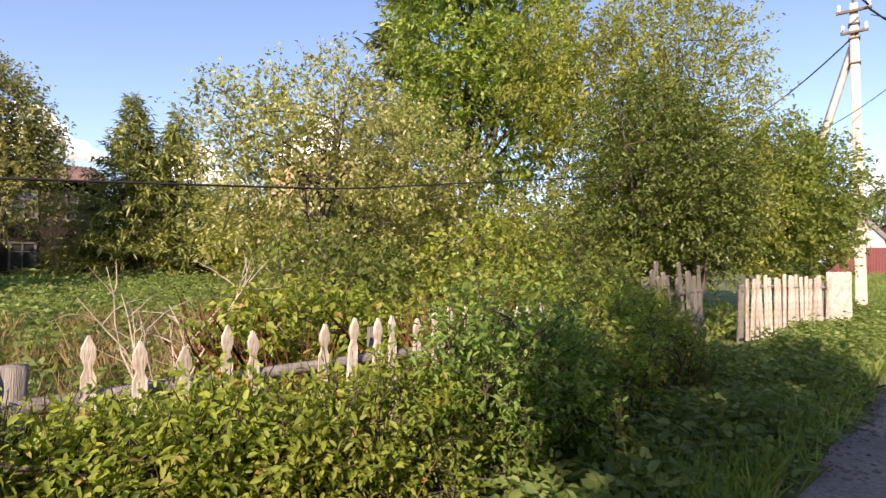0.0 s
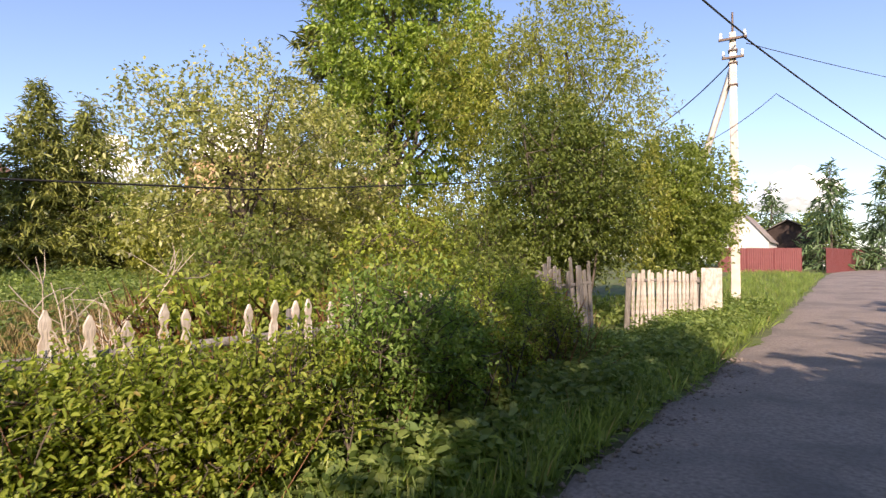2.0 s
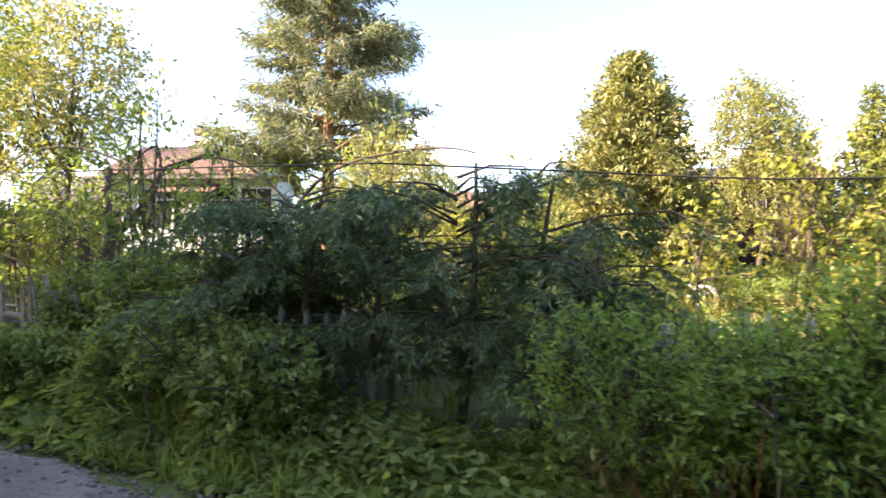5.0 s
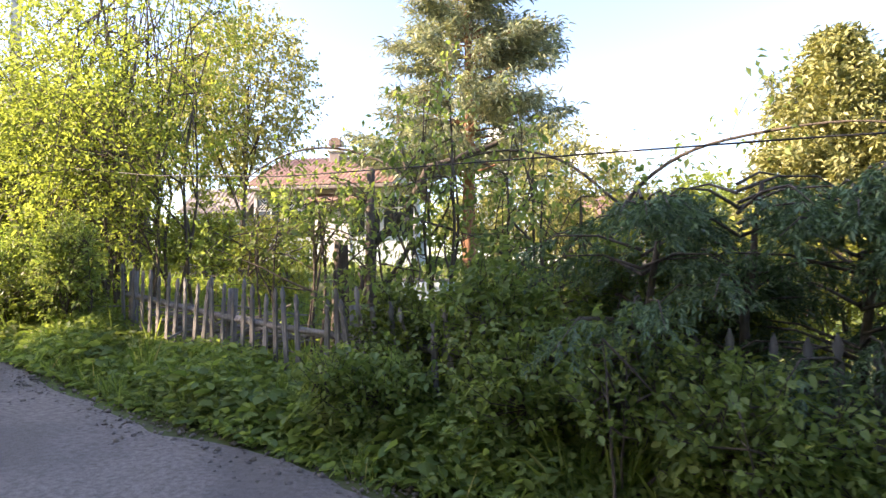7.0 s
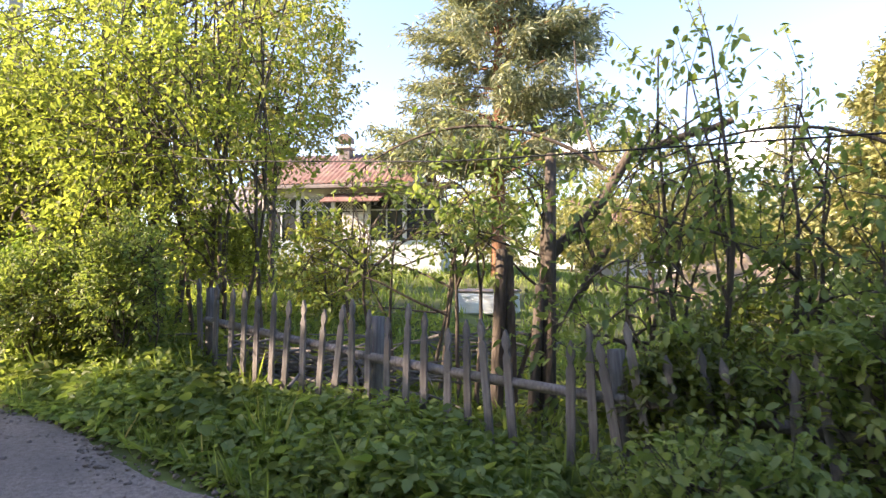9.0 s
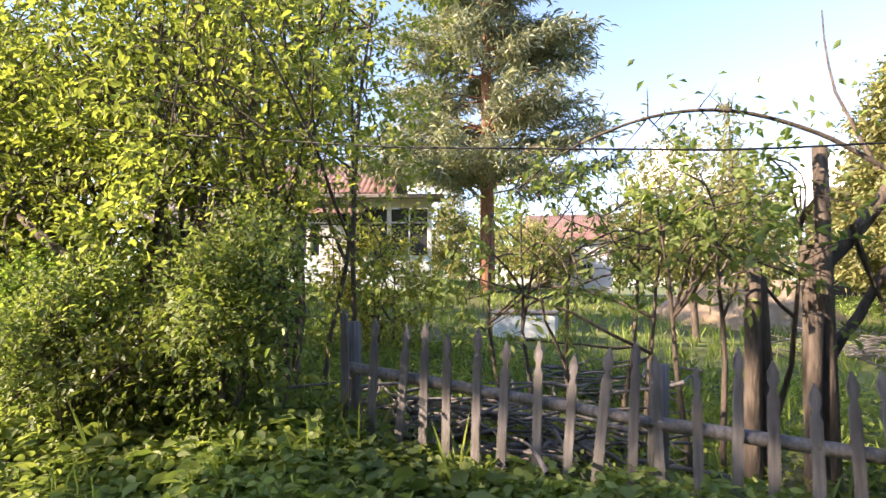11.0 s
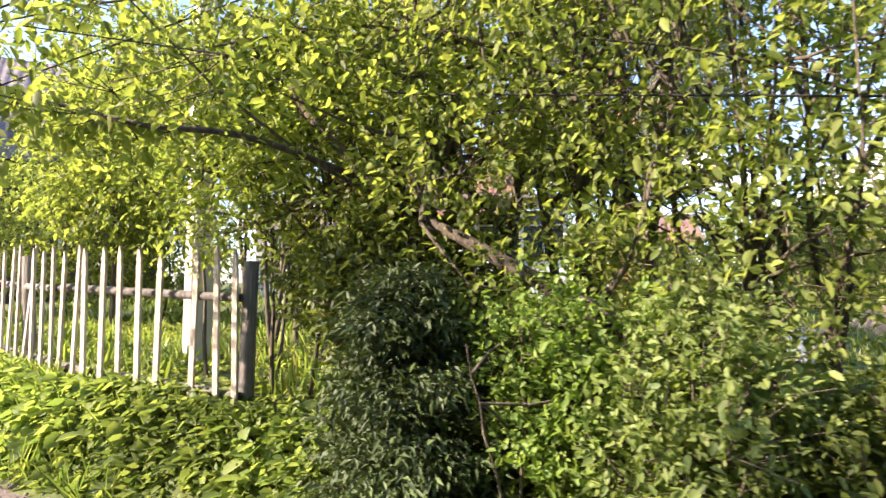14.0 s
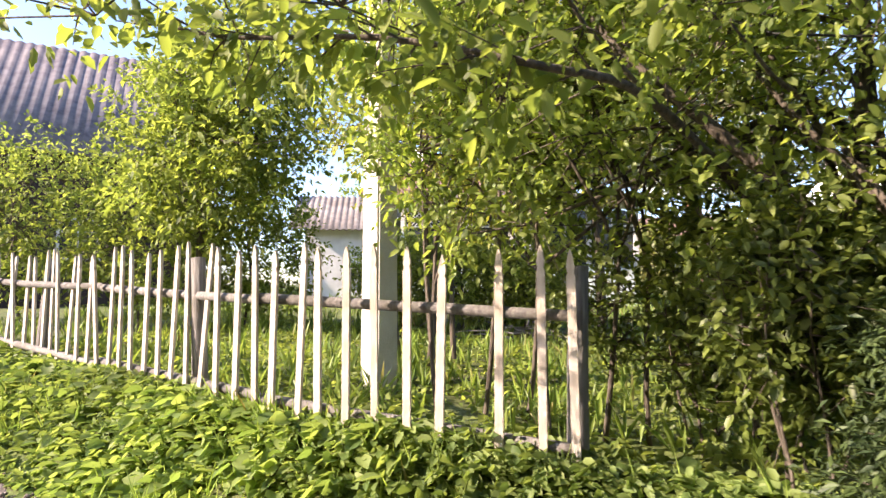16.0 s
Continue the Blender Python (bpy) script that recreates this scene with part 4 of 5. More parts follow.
leafy("alder_tree", -16.4, 6.2, 7.0, [(0, 0, 5.0, 1.9, 1.6, 2.0), (-0.8, -0.9, 3.4, 1.5, 1.1, 1.3), (1.0, -0.8, 2.8, 1.2, 1.1, 1.3), (0, -1.6, 3.3, 1.4, 0.8, 0.8), (-0.4, -0.6, 1.7, 1.4, 0.9, 1.0), (0.8, -0.9, 1.4, 1.0, 0.8, 0.8)],
      850, 13, 0.07, "leaf_alder", "bright green alder with low boughs over the fence", "tree", 82, full=True, trunk_r=0.05, trunks=STEMS[:5], twig=0.42, limbs=50, group="roadside alders", fork=0.2)
hanging = leafy("alder_tree", -18.3, 6.4, 6.6, [(0, 0, 4.6, 1.6, 1.4, 1.8), (-0.9, -1.6, 3.15, 1.3, 0.9, 0.55), (-1.3, -0.6, 3.6, 1.2, 1.0, 1.0), (0.8, -1.2, 3.0, 1.0, 0.8, 0.8), (-0.6, -2.3, 2.2, 1.0, 0.6, 0.3), (-0.9, -3.0, 2.05, 0.9, 0.4, 0.22), (-2.5, -3.1, 2.25, 1.1, 0.5, 0.3), (-2.0, -2.0, 2.6, 1.0, 0.7, 0.45), (0.9, -0.8, 1.9, 0.8, 0.7, 0.9), (1.3, -1.5, 1.5, 0.7, 0.5, 0.8), (-1.2, -1.0, 2.0, 0.8, 0.5, 0.8), (-0.3, -1.2, 1.9, 0.9, 0.5, 0.9)],
      1500, 13, 0.07, "leaf_alder", "bright green alder with boughs hanging over the verge", "tree", 85, full=True, trunk_r=0.075, trunks=((0.6, -0.3), (0.9, -0.1)), twig=0.42, limbs=44, group="roadside alders", fork=0.3)
leafy("alder_tree", -25.2, 9.8, 7.2, [(0.6, 0, 4.4, 1.3, 1.3, 1.6), (1.2, -0.6, 3.4, 1.3, 1.2, 1.2), (0.0, -0.2, 3.4, 1.2, 1.2, 1.2), (0.4, -0.4, 2.4, 1.4, 1.2, 1.0)],
      1500, 13, 0.11, "leaf_alder", "bright green alder standing in the yard", "tree", 83, trunk_r=0.08, twig=0.45, limbs=30, group="roadside alders")
leafy("willow_tree", -18.6, 11.5, 7.0, [(0, 0, 5.4, 2.2, 1.8, 2.4), (-1.5, 0, 4.4, 1.8, 1.6, 2.0)], 1300, 13, 0.13, "leaf_birch", "pale willow before the old house", "tree", 84, trunk_r=0.1, twig=0.5, limbs=26)
for i, (x, y, h, r) in enumerate([(-26.6, 10.0, 3.2, 1.4), (-28.6, 9.4, 3.6, 1.6), (-25.2, 11.0, 2.8, 1.2), (-30.6, 9.2, 3.2, 1.5), (-22.6, 12.6, 1.9, 1.0), (-21.2, 12.2, 1.8, 1.0), (-20.0, 12.0, 1.7, 0.8)]):
    leafy("yard_bush", x, y, h, [(0, 0, h * 0.55, r, r, h * 0.42), (0.5, 0, h * 0.5, r * 0.8, r * 0.8, h * 0.45)], 620, 12, 0.09, "leaf_alder", "round bush in the yard behind the picket fence", "shrub", 86 + i, trunk_r=0.03, twig=0.35, limbs=14, crown_name="foliage")

# its long bough over the verge
rng = np.random.default_rng(340)
spine = np.array([(-17.7, 6.1, 2.5), (-18.5, 4.7, 2.82), (-19.0, 4.12, 2.82), (-19.72, 4.1, 3.02), (-20.5, 4.0, 3.08), (-21.2, 3.9, 3.3)]) - np.array(hanging.matrix_basis.translation)
paths = [[(p, r) for p, r in arc(spine, (0.03, 0.024, 0.018, 0.014, 0.01, 0.004))]]
for i in range(26):
    k = rng.uniform(0.2, 1) * 4.99
    st = spine[int(k)] + (spine[int(k) + 1] - spine[int(k)]) * (k % 1)
    paths.append(bent(rng, st, st + np.array([-rng.uniform(0.1, 0.5), rng.normal(0, 0.22), rng.uniform(-0.3, 0.25)]), 0.006, 0.002, 5, 0, 0.08))
v, f = tubes(paths, 6)
bough = child("bough", mesh_np("bough", v, f, M["bark"], True), hanging)
pts = np.array([p for path in paths[1:] for p, _ in path[1:]])
pts = pts[rng.integers(0, len(pts), 330)] + rng.normal(0, 0.03, (330, 3))
v, f = leaves(rng, pts, rng.normal(0, 0.7, pts.shape) + np.array([-0.4, 0, -0.2]), 0.1, 0.62, 0.3, 0.4, True)
child("leaves", mesh_np("leaves", v, f, M["leaf_alder"]), bough, "large sunlit alder leaves")

# ---- shrubs in front of and inside the fence ----


def shrub(x, y, h, r, seed, material, label, n=480, leaf=0.05, name="roadside_shrub", stems=5, group="", per=10, bark="bark", width=0.58):
    rng = np.random.default_rng(seed)
    st = tuple((rng.normal(0, r * 0.3), rng.normal(0, r * 0.25)) for _ in range(stems))
    blobs = [(0, 0, h * 0.6, r, r * 0.8, h * 0.42)] + [(rng.normal(0, r * 0.5), rng.normal(0, r * 0.3), h * rng.uniform(0.4, 0.8), r * 0.6, r * 0.5, h * 0.32) for _ in range(3)]
    return leafy(name, x, y, h, blobs, n, per, leaf, material, label, "shrub", seed, trunk_r=0.012, trunks=st, twig=0.22, limbs=18, crown_name="foliage", shell=0.35, fork=0.1, group=group, bark=bark, up=0.6, width=width, full=True)


HEDGE = [(-4.0, 2.5, 1.15, 0.6), (-3.3, 2.35, 1.2, 0.6), (-2.7, 2.45, 1.15, 0.55), (-2.1, 2.3, 1.1, 0.55), (-1.5, 2.4, 1.0, 0.5), (-0.9, 2.3, 0.95, 0.5), (-0.3, 2.35, 0.9, 0.45), (0.25, 2.25, 0.95, 0.42), (1.1, 2.5, 0.75, 0.28), (0.55, 2.5, 0.88, 0.38), (0.0, 2.45, 0.9, 0.4),
         (0.8, 2.2, 0.9, 0.42), (1.35, 2.1, 0.85, 0.45), (1.9, 2.15, 1.0, 0.5), (2.5, 2.0, 1.05, 0.55), (3.1, 2.1, 1.1, 0.55), (3.8, 2.2, 1.15, 0.6), (4.5, 2.4, 1.1, 0.6), (5.3, 2.5, 1.0, 0.55), (6.1, 2.6, 1.05, 0.55)]
for i, (x, y, h, r) in enumerate(HEDGE):
    h *= (1.0, 0.84, 1.12, 0.92)[i % 4]
    shrub(x, y, h, r, 100 + i, "leaf_fresh" if x in (2.5, 3.1) or x < -1.2 else "leaf_hedge", "green roadside shrub with reddish shoots before the pickets", group="hedge along the fence", n=600, per=11, leaf=0.043, width=0.46)
LOW = [(-14.45, 4.1, 1.6, 0.4), (-15.1, 4.35, 0.8, 0.5), (-15.8, 4.15, 1.3, 0.4), (-16.6, 4.4, 1.25, 0.36)]
for i, (x, y, h, r) in enumerate(LOW):
    shrub(x, y, h, r, 130 + i, "leaf_lilac" if i == 1 else "leaf_fresh" if i == 3 else "leaf_weed", "leafy roadside shrub growing through the fence", n=620, leaf=0.048, group="shrubs at the fence")
for i, (x, y, h, r) in enumerate([(-7.2, 3.1, 1.1, 0.6), (-8.0, 3.3, 0.9, 0.5), (-6.6, 2.9, 0.8, 0.5), (-9.2, 3.2, 0.6, 0.4)]):
    shrub(x, y, h, r, 140 + i, "leaf_weed", "dark leafy shrub in the shade of the spruce", n=420, leaf=0.06, group="shaded shrubs")

leafy("elder_shrub", -12.2, 5.6, 2.4, [(0, 0, 1.7, 0.8, 0.6, 0.6), (-0.5, -0.3, 1.3, 0.6, 0.5, 0.5), (0.6, 0.1, 1.9, 0.5, 0.5, 0.4)], 120, 10, 0.075, "leaf_weed", "slender leafy elder with dark upright stems", "shrub", 150, full=True, trunk_r=0.028,
      trunks=((0, 0), (0.3, 0.1), (-0.3, 0.05), (0.5, -0.1), (-0.5, 0.2)), twig=0.3, limbs=24, crown_name="foliage", fork=0.4)
leafy("elder_shrub", -11.2, 5.2, 2.5, [(0, 0, 2.0, 0.6, 0.5, 0.4), (0.3, -0.1, 1.7, 0.5, 0.4, 0.35)], 70, 10, 0.08, "leaf_weed", "slender leafy elder with dark upright stems", "shrub", 151, full=True, trunk_r=0.03,
      trunks=((0, 0), (0.25, 0.1), (-0.2, 0.05)), twig=0.3, limbs=16, crown_name="foliage", fork=0.5)
for i, (x, y, h) in enumerate([(-9.4, 4.6, 3.8), (-8.6, 4.9, 3.2), (-8.0, 4.4, 2.6), (-9.8, 4.3, 1.8)]):
    leafy("cherry_sapling", x, y, h, [(0, 0, h * 0.62, 0.55, 0.45, h * 0.34), (0.3, 0, h * 0.4, 0.5, 0.4, h * 0.22), (-0.3, -0.1, h * 0.5, 0.4, 0.4, h * 0.2)], 75, 11, 0.075, "leaf_weed", "thin cherry sapling with drooping green leaves", "tree", 155 + i, full=True,
          trunk_r=0.03, trunks=((0, 0), (0.15, 0.1)), twig=0.4, limbs=18, group="saplings by the fence", shell=0.2, droop=0.8)
for i, (x, y, h) in enumerate([(-2.4, 4.6, 2.8), (-1.7, 4.9, 2.4), (-3.2, 4.7, 2.2), (-0.9, 5.0, 2.0), (-2.0, 4.3, 1.9)]):
    leafy("aspen_sapling", x, y, h, [(0, 0, h * 0.6, 0.3, 0.3, h * 0.38), (0.1, 0, h * 0.45, 0.4, 0.35, h * 0.3)], 110, 9, 0.075, "leaf_lilac" if i % 2 else "leaf_tree", "slender young aspen behind the pickets", "tree", 165 + i,
          trunk_r=0.018, twig=0.3, limbs=14, group="aspen saplings", shell=0.2)

# pale dead bush inside the garden
rng = np.random.default_rng(170)
dead = empty("dead_bush", at(1.75, 4.9), "pale dry leafless bush behind the pickets", "shrub")
paths = []
for i in range(13):
    a = rng.uniform(-1.2, 1.2)
    top = np.array([math.sin(a) * rng.uniform(0.3, 0.9), rng.normal(0, 0.3), rng.uniform(0.6, 1.5)])
    st = bent(rng, (rng.normal(0, 0.05), rng.normal(0, 0.05), 0), top, 0.014, 0.004, 7, 0, 0.06)
    paths.append(st)
    for j in range(5):
        s = st[rng.integers(2, 6)][0]
        paths.append(bent(rng, s, s + np.array([rng.normal(0, 0.25), rng.normal(0, 0.2), rng.uniform(0.05, 0.35)]), 0.006, 0.002, 5, 0, 0.08))
v, f = tubes(paths, 5)
child("stem", mesh_np("stem", v, f, M["drybark"], True), dead)

# leaning dead trunks among the alders
for k, (a, b, r) in enumerate([((-16.3, 4.75, 1.65), (-17.4, 4.95, 2.25), 0.06), ((-17.4, 5.3, 2.05), (-18.6, 5.25, 3.3), 0.05)]):
    rng = np.random.default_rng(175 + k)
    base = np.array([2 * a[0] - b[0] if k == 0 else a[0] + 0.4, a[1] - 0.1, 0])
    base[2] = float(ground_z(base[0], base[1])) - 0.1
    v, f = tubes([bent(rng, base, a, r * 1.2, r, 6, 0, 0.03) + bent(rng, a, b, r, r * 0.6, 6, 0, 0.02)[1:], bent(rng, b, np.array(b) + (-0.5, 0.3, 0.9), r * 0.5, 0.01, 6, 0, 0.06), bent(rng, a, np.array(a) + (0.4, 0.2, 1.1), r * 0.4, 0.01, 6, 0, 0.06)], 8)
    tagged(new("leaning_trunk", mesh_np("leaning_trunk", v, f, M["bark"], True)), "dark bare leaning trunk among the alders", "tree trunk")

# dark posts and the crooked tree at the gap in the fence
for k, (x, y, h, r, w) in enumerate([(-10.5, 5.2, 2.45, 0.055, 1), (-11.0, 5.2, 1.55, 0.06, 3), (-10.85, 5.25, 1.5, 0.05, -2), (-10.65, 5.15, 1.25, 0.05, 4)]):
    v, f = tubes([[((0, 0, -0.1), r * 1.1), ((0.01 * w, 0, h * 0.5), r), ((0.02 * w, 0, h), r * 0.92), ((0.02 * w, 0, h + 0.012), r * 0.5), ((0.02 * w, 0, h + 0.014), 0.003)]], 10)
    o = tagged(new("wooden_post", mesh_np("wooden_post", v, f, M["bark"], True)), "dark weathered upright log post in the yard", "post", "log posts")
    o.matrix_basis = Matrix.Translation(at(x, y))
rng = np.random.default_rng(178)
crooked = empty("crooked_tree", at(-10.55, 5.3), "crooked old tree with a long arching bare bough", "tree")
paths = [bent(rng, (0, 0, 0), (0.02, 0, 1.75), 0.085, 0.07, 7, 0, 0.02), bent(rng, (0.02, 0, 1.5), (0.75, 0.1, 2.45), 0.06, 0.045, 7, 0, 0.03), bent(rng, (0.75, 0.1, 2.45), (1.6, 0.2, 2.7), 0.045, 0.03, 6, 0, 0.03),
         arc([(0.55, 0.05, 2.3), (0.1, 0, 2.58), (-0.5, -0.1, 2.76), (-1.1, -0.2, 2.72), (-1.7, -0.2, 2.5), (-2.1, -0.2, 2.2)], (0.02, 0.018, 0.015, 0.012, 0.009, 0.005)),
         bent(rng, (0.5, 0.05, 2.3), (0.25, 0.2, 3.6), 0.016, 0.006, 7, 0, 0.04), bent(rng, (0.3, 0, 1.9), (0.55, 0.1, 1.2), 0.03, 0.01, 5, 0, 0.04), bent(rng, (0, 0, 0.8), (0.55, 0.1, 1.6), 0.05, 0.03, 6, 0, 0.04)]
for i in range(22):
    s = paths[3][rng.integers(5, 26)][0]
    paths.append(bent(rng, s, np.array(s) + rng.normal(0, 0.16, 3), 0.006, 0.002, 4, 0, 0.08))
v, f = tubes(paths, 8)
child("trunk", mesh_np("trunk", v, f, M["bark"], True), crooked)
pts = np.concatenate([np.array([np.array(p[0]) for p in paths[3]])[rng.integers(3, 26, 120)] + rng.normal(0, 0.13, (120, 3)), np.array([[0.4, 0.1, 2.9]]) + rng.normal(0, 0.2, (30, 3))])
v, f = leaves(rng, pts, rng.normal(0, 1, pts.shape), 0.075, 0.55, 0.5)
child("crown", mesh_np("crown", v, f, M["leaf_weed"]), crooked)
# the long arching bough over the spruce
arch = empty("arching_tree", at(-7.6, 4.9), "thin tree bent over in an arch with few leaves", "tree")
paths = [arc([(0, 0, 0), (-0.1, 0, 1.2), (0.1, 0, 2.0), (0.6, 0, 2.45), (1.3, 0.05, 2.62), (2.0, -0.1, 2.6), (2.6, -0.1, 2.4)], (0.032, 0.027, 0.022, 0.017, 0.013, 0.009, 0.004)),
         arc([(0.1, 0, 2.0), (-0.5, 0, 2.5), (-1.2, 0, 2.65), (-2.0, 0, 2.45), (-2.5, 0.1, 2.1)], (0.018, 0.015, 0.012, 0.008, 0.004))]
for i in range(18):
    s = paths[i % 2][rng.integers(10, 21)][0]
    paths.append(bent(rng, s, np.array(s) + rng.normal(0, 0.3, 3) + (0, 0, 0.12), 0.004, 0.002, 5, 0, 0.08))
v, f = tubes(paths, 6)
child("trunk", mesh_np("trunk", v, f, M["bark"], True), arch)
ends = np.array([np.array(p[-1][0]) for p in paths])
pts = ends[rng.integers(0, len(ends), 420)] + rng.normal(0, 0.14, (420, 3))
v, f = leaves(rng, pts, rng.normal(0, 1, pts.shape), 0.075, 0.5, 0.5)
child("crown", mesh_np("crown", v, f, M["leaf_weed"]), arch)

# ---- things lying in the yard ----
barrel = empty("barrel", at(-4.9, 12.0), "rusty red metal barrel lying in the weeds", "barrel")
v, f = tubes([[((0, 0, 0), 0.28), ((0, 0, 0.02), 0.3), ((0, 0, 0.28), 0.29), ((0, 0, 0.3), 0.31), ((0, 0, 0.32), 0.29), ((0, 0, 0.56), 0.29), ((0, 0, 0.58), 0.31), ((0, 0, 0.6), 0.29), ((0, 0, 0.86), 0.3), ((0, 0, 0.88), 0.27), ((0, 0, 0.86), 0.01)]], 20)
child("drum", mesh_np("drum", v, f, M["redmetal"], True), barrel)
box = tagged(new("white_box", bpy.data.meshes.new("white_box")), "white plastic box standing in the weeds", "box")
bm = box_bm((0.7, 0.5, 0.5), (0, 0, 0.25), 0.04)
bm.to_mesh(box.data)
bm.free()
box.data.materials.append(M["whitewall"])
box.matrix_basis = Matrix.Translation(at(-1.6, 13.0)) @ pose(0, 0, 0, 0, 0, 20)
rng = np.random.default_rng(181)
for k, (x, y, n, ln) in enumerate([(-6.6, 12.8, 90, 1.6), (-7.6, 7.5, 110, 1.0), (-12.0, 7.4, 70, 0.9), (-20.0, 11.5, 40, 1.2), (-12.4, 5.0, 120, 0.9), (-13.4, 5.2, 90, 0.8), (-8.2, 4.6, 90, 0.8), (-7.0, 4.5, 80, 0.8)]):
    heap = empty("brush_heap", at(x, y), "heap of dry grey branches in the yard", "brushwood")
    paths = []
    for i in range(n):
        a = rng.uniform(0, 6.28)
        c = rng.normal(0, ln * 0.45, 3)
        c[2] = abs(rng.normal(0.15, 0.15))
        d = np.array([math.cos(a), math.sin(a), rng.normal(0, 0.12)]) * ln * rng.uniform(0.3, 0.6)
        paths.append(bent(rng, c - d, c + d, 0.018, 0.006, 5, 0, 0.05))
    v, f = tubes(paths, 5)
    tagged(child("brushwood", mesh_np("brushwood", v, f, M["greywood"]), heap), kind="stuff")
mound = tagged(new("earth_mound", bpy.data.meshes.new("earth_mound")), "pale dry earth mound with dead grass in the yard", "mound")
bm = bmesh.new()
bmesh.ops.create_grid(bm, x_segments=40, y_segments=30, size=1)
for vert in bm.verts:
    q = math.hypot(vert.co.x, vert.co.y)
    lump = noise.noise(Vector((vert.co.x * 3, vert.co.y * 3, 4.0))) * 0.3 + noise.noise(Vector((vert.co.x * 9, vert.co.y * 9, 7.0))) * 0.1
    vert.co = Vector((vert.co.x * 3.0, vert.co.y * 2.0, max(0.0, (1 - q * q)) * (1.5 + lump * 1.6) - 0.15))
bm.to_mesh(mound.data)
bm.free()
mound.data.materials.append(M["earth"])
mound.data.polygons.foreach_set("use_smooth", np.ones(len(mound.data.polygons), bool))
mound.matrix_basis = Matrix.Translation(at(-7.4, 18.6)) @ pose(0, 0, 0, 0, 0, 10)
tank = empty("water_tank", at(-13.2, 12.5), "low pale blue tank with a grey lid in the yard", "tank")
part("body", box_bm((1.3, 0.9, 0.5), (0, 0, 0.25), 0.04), M["tealwall"], tank)
part("lid", box_bm((1.36, 0.96, 0.06), (0, 0, 0.53), 0.02), M["slate"], tank)

# ---- unseen shade trees on the other side of the lane ----
# rows added out of view to block sun and sky; sparse ones dapple the verge
for i, (x, y, h, r) in enumerate([(-13.8, -4.4, 8.4, 1.9), (-16.6, -4.4, 10.0, 2.2), (-19.8, -4.8, 11.0, 2.4), (-23.0, -5.0, 12.5, 2.4), (-25.8, -5.2, 12.0, 2.2), (-29.0, -5.4, 10.0, 2.0), (-15.2, -6.8, 9.0, 2.0), (-3.3, -4.3, 8.6, 2.0), (-11.4, -4.8, 6.2, 1.7), (-9.0, -5.0, 6.4, 1.7), (-6.4, -5.0, 6.0, 1.6), (-1.0, -5.2, 5.8, 1.6), (1.4, -5.8, 5.6, 1.5), (-18.0, -8.5, 9.0, 2.3), (-12.0, -9.0, 9.0, 2.4), (-7.0, -9.2, 8.6, 2.3), (-2.0, -9.4, 8.0, 2.3), (-26.2, -6.5, 8.6, 2.0), (4.5, -7.6, 6.8, 1.9), (10.5, -8.4, 7.4, 1.8), (16.5, -8.6, 6.8, 1.6)]):
    leafy("shade_tree", x, y, h, [(0, 0, h * 0.62, r, r, h * 0.36), (r * 0.5, 0.2, h * 0.42, r * 0.8, r * 0.8, h * 0.3), (-r * 0.5, -0.2, h * 0.45, r * 0.8, r * 0.8, h * 0.3)], 760 if x > -13 else 1150 if x > -24 else 330, 10, 0.34, "leaf_tree",
          "unseen green broad-leaved tree added to shade the lane and verge", "tree", 190 + i, trunk_r=0.13, twig=0.6, limbs=20, group="trees across the lane", z0=float(ground_z(x, 0.0)) - 0.05)

# ---- clouds ----


def cloud(name, place, size, seed):
    rng = np.random.default_rng(seed)
    bm = bmesh.new()
    for i in range(70):
        u = rng.uniform(-1, 1)
        r = (1 - 0.6 * abs(u)) * rng.uniform(0.12, 0.42)
        c = Vector((u * size, rng.normal(0, size * 0.2), abs(rng.normal(0, 0.3)) * size * (1 - abs(u))))
        bmesh.ops.create_icosphere(bm, subdivisions=2, radius=r * size * 0.75, matrix=Matrix.Translation(c) @ Matrix.Diagonal((1.15, 1, 0.8, 1)))
    for v in bm.verts:
        n = noise.noise(v.co / size * 4.0) + 0.5 * noise.noise(v.co / size * 9.0)
        v.co += v.co.normalized() * n * size * 0.09
    me = bpy.data.meshes.new(name)
    bm.to_mesh(me)
    bm.free()
    me.materials.append(M["cloud"])
    me.polygons.foreach_set("use_smooth", np.ones(len(me.polygons), bool))
    o = tagged(new(name, me), "white fair-weather cumulus cloud low in the sky", "cloud", kind="structure")
    o.matrix_basis = Matrix.Translation(place)
    return o


for i, (bearing, elev, dist, size) in enumerate([(9.5, 11.2, 1500, 120), (34, 11.8, 1600, 170), (-18, 11.5, 1500, 120), (-7.5, 12.2, 1500, 100), (86.5, 7.5, 1600, 160), (22, 9, 1700, 150)]):
    b, e = radians(bearing), radians(elev)
    cloud("backdrop_cloud", (dist * math.sin(b), dist * math.cos(b), dist * math.tan(e) - size * 0.3), size, 210 + i)

# ---- ground cover ----


def stuff(name, v, f, material, label, category):
    return tagged(new(name, mesh_np(name, v, f, material)), label, category, kind="stuff")


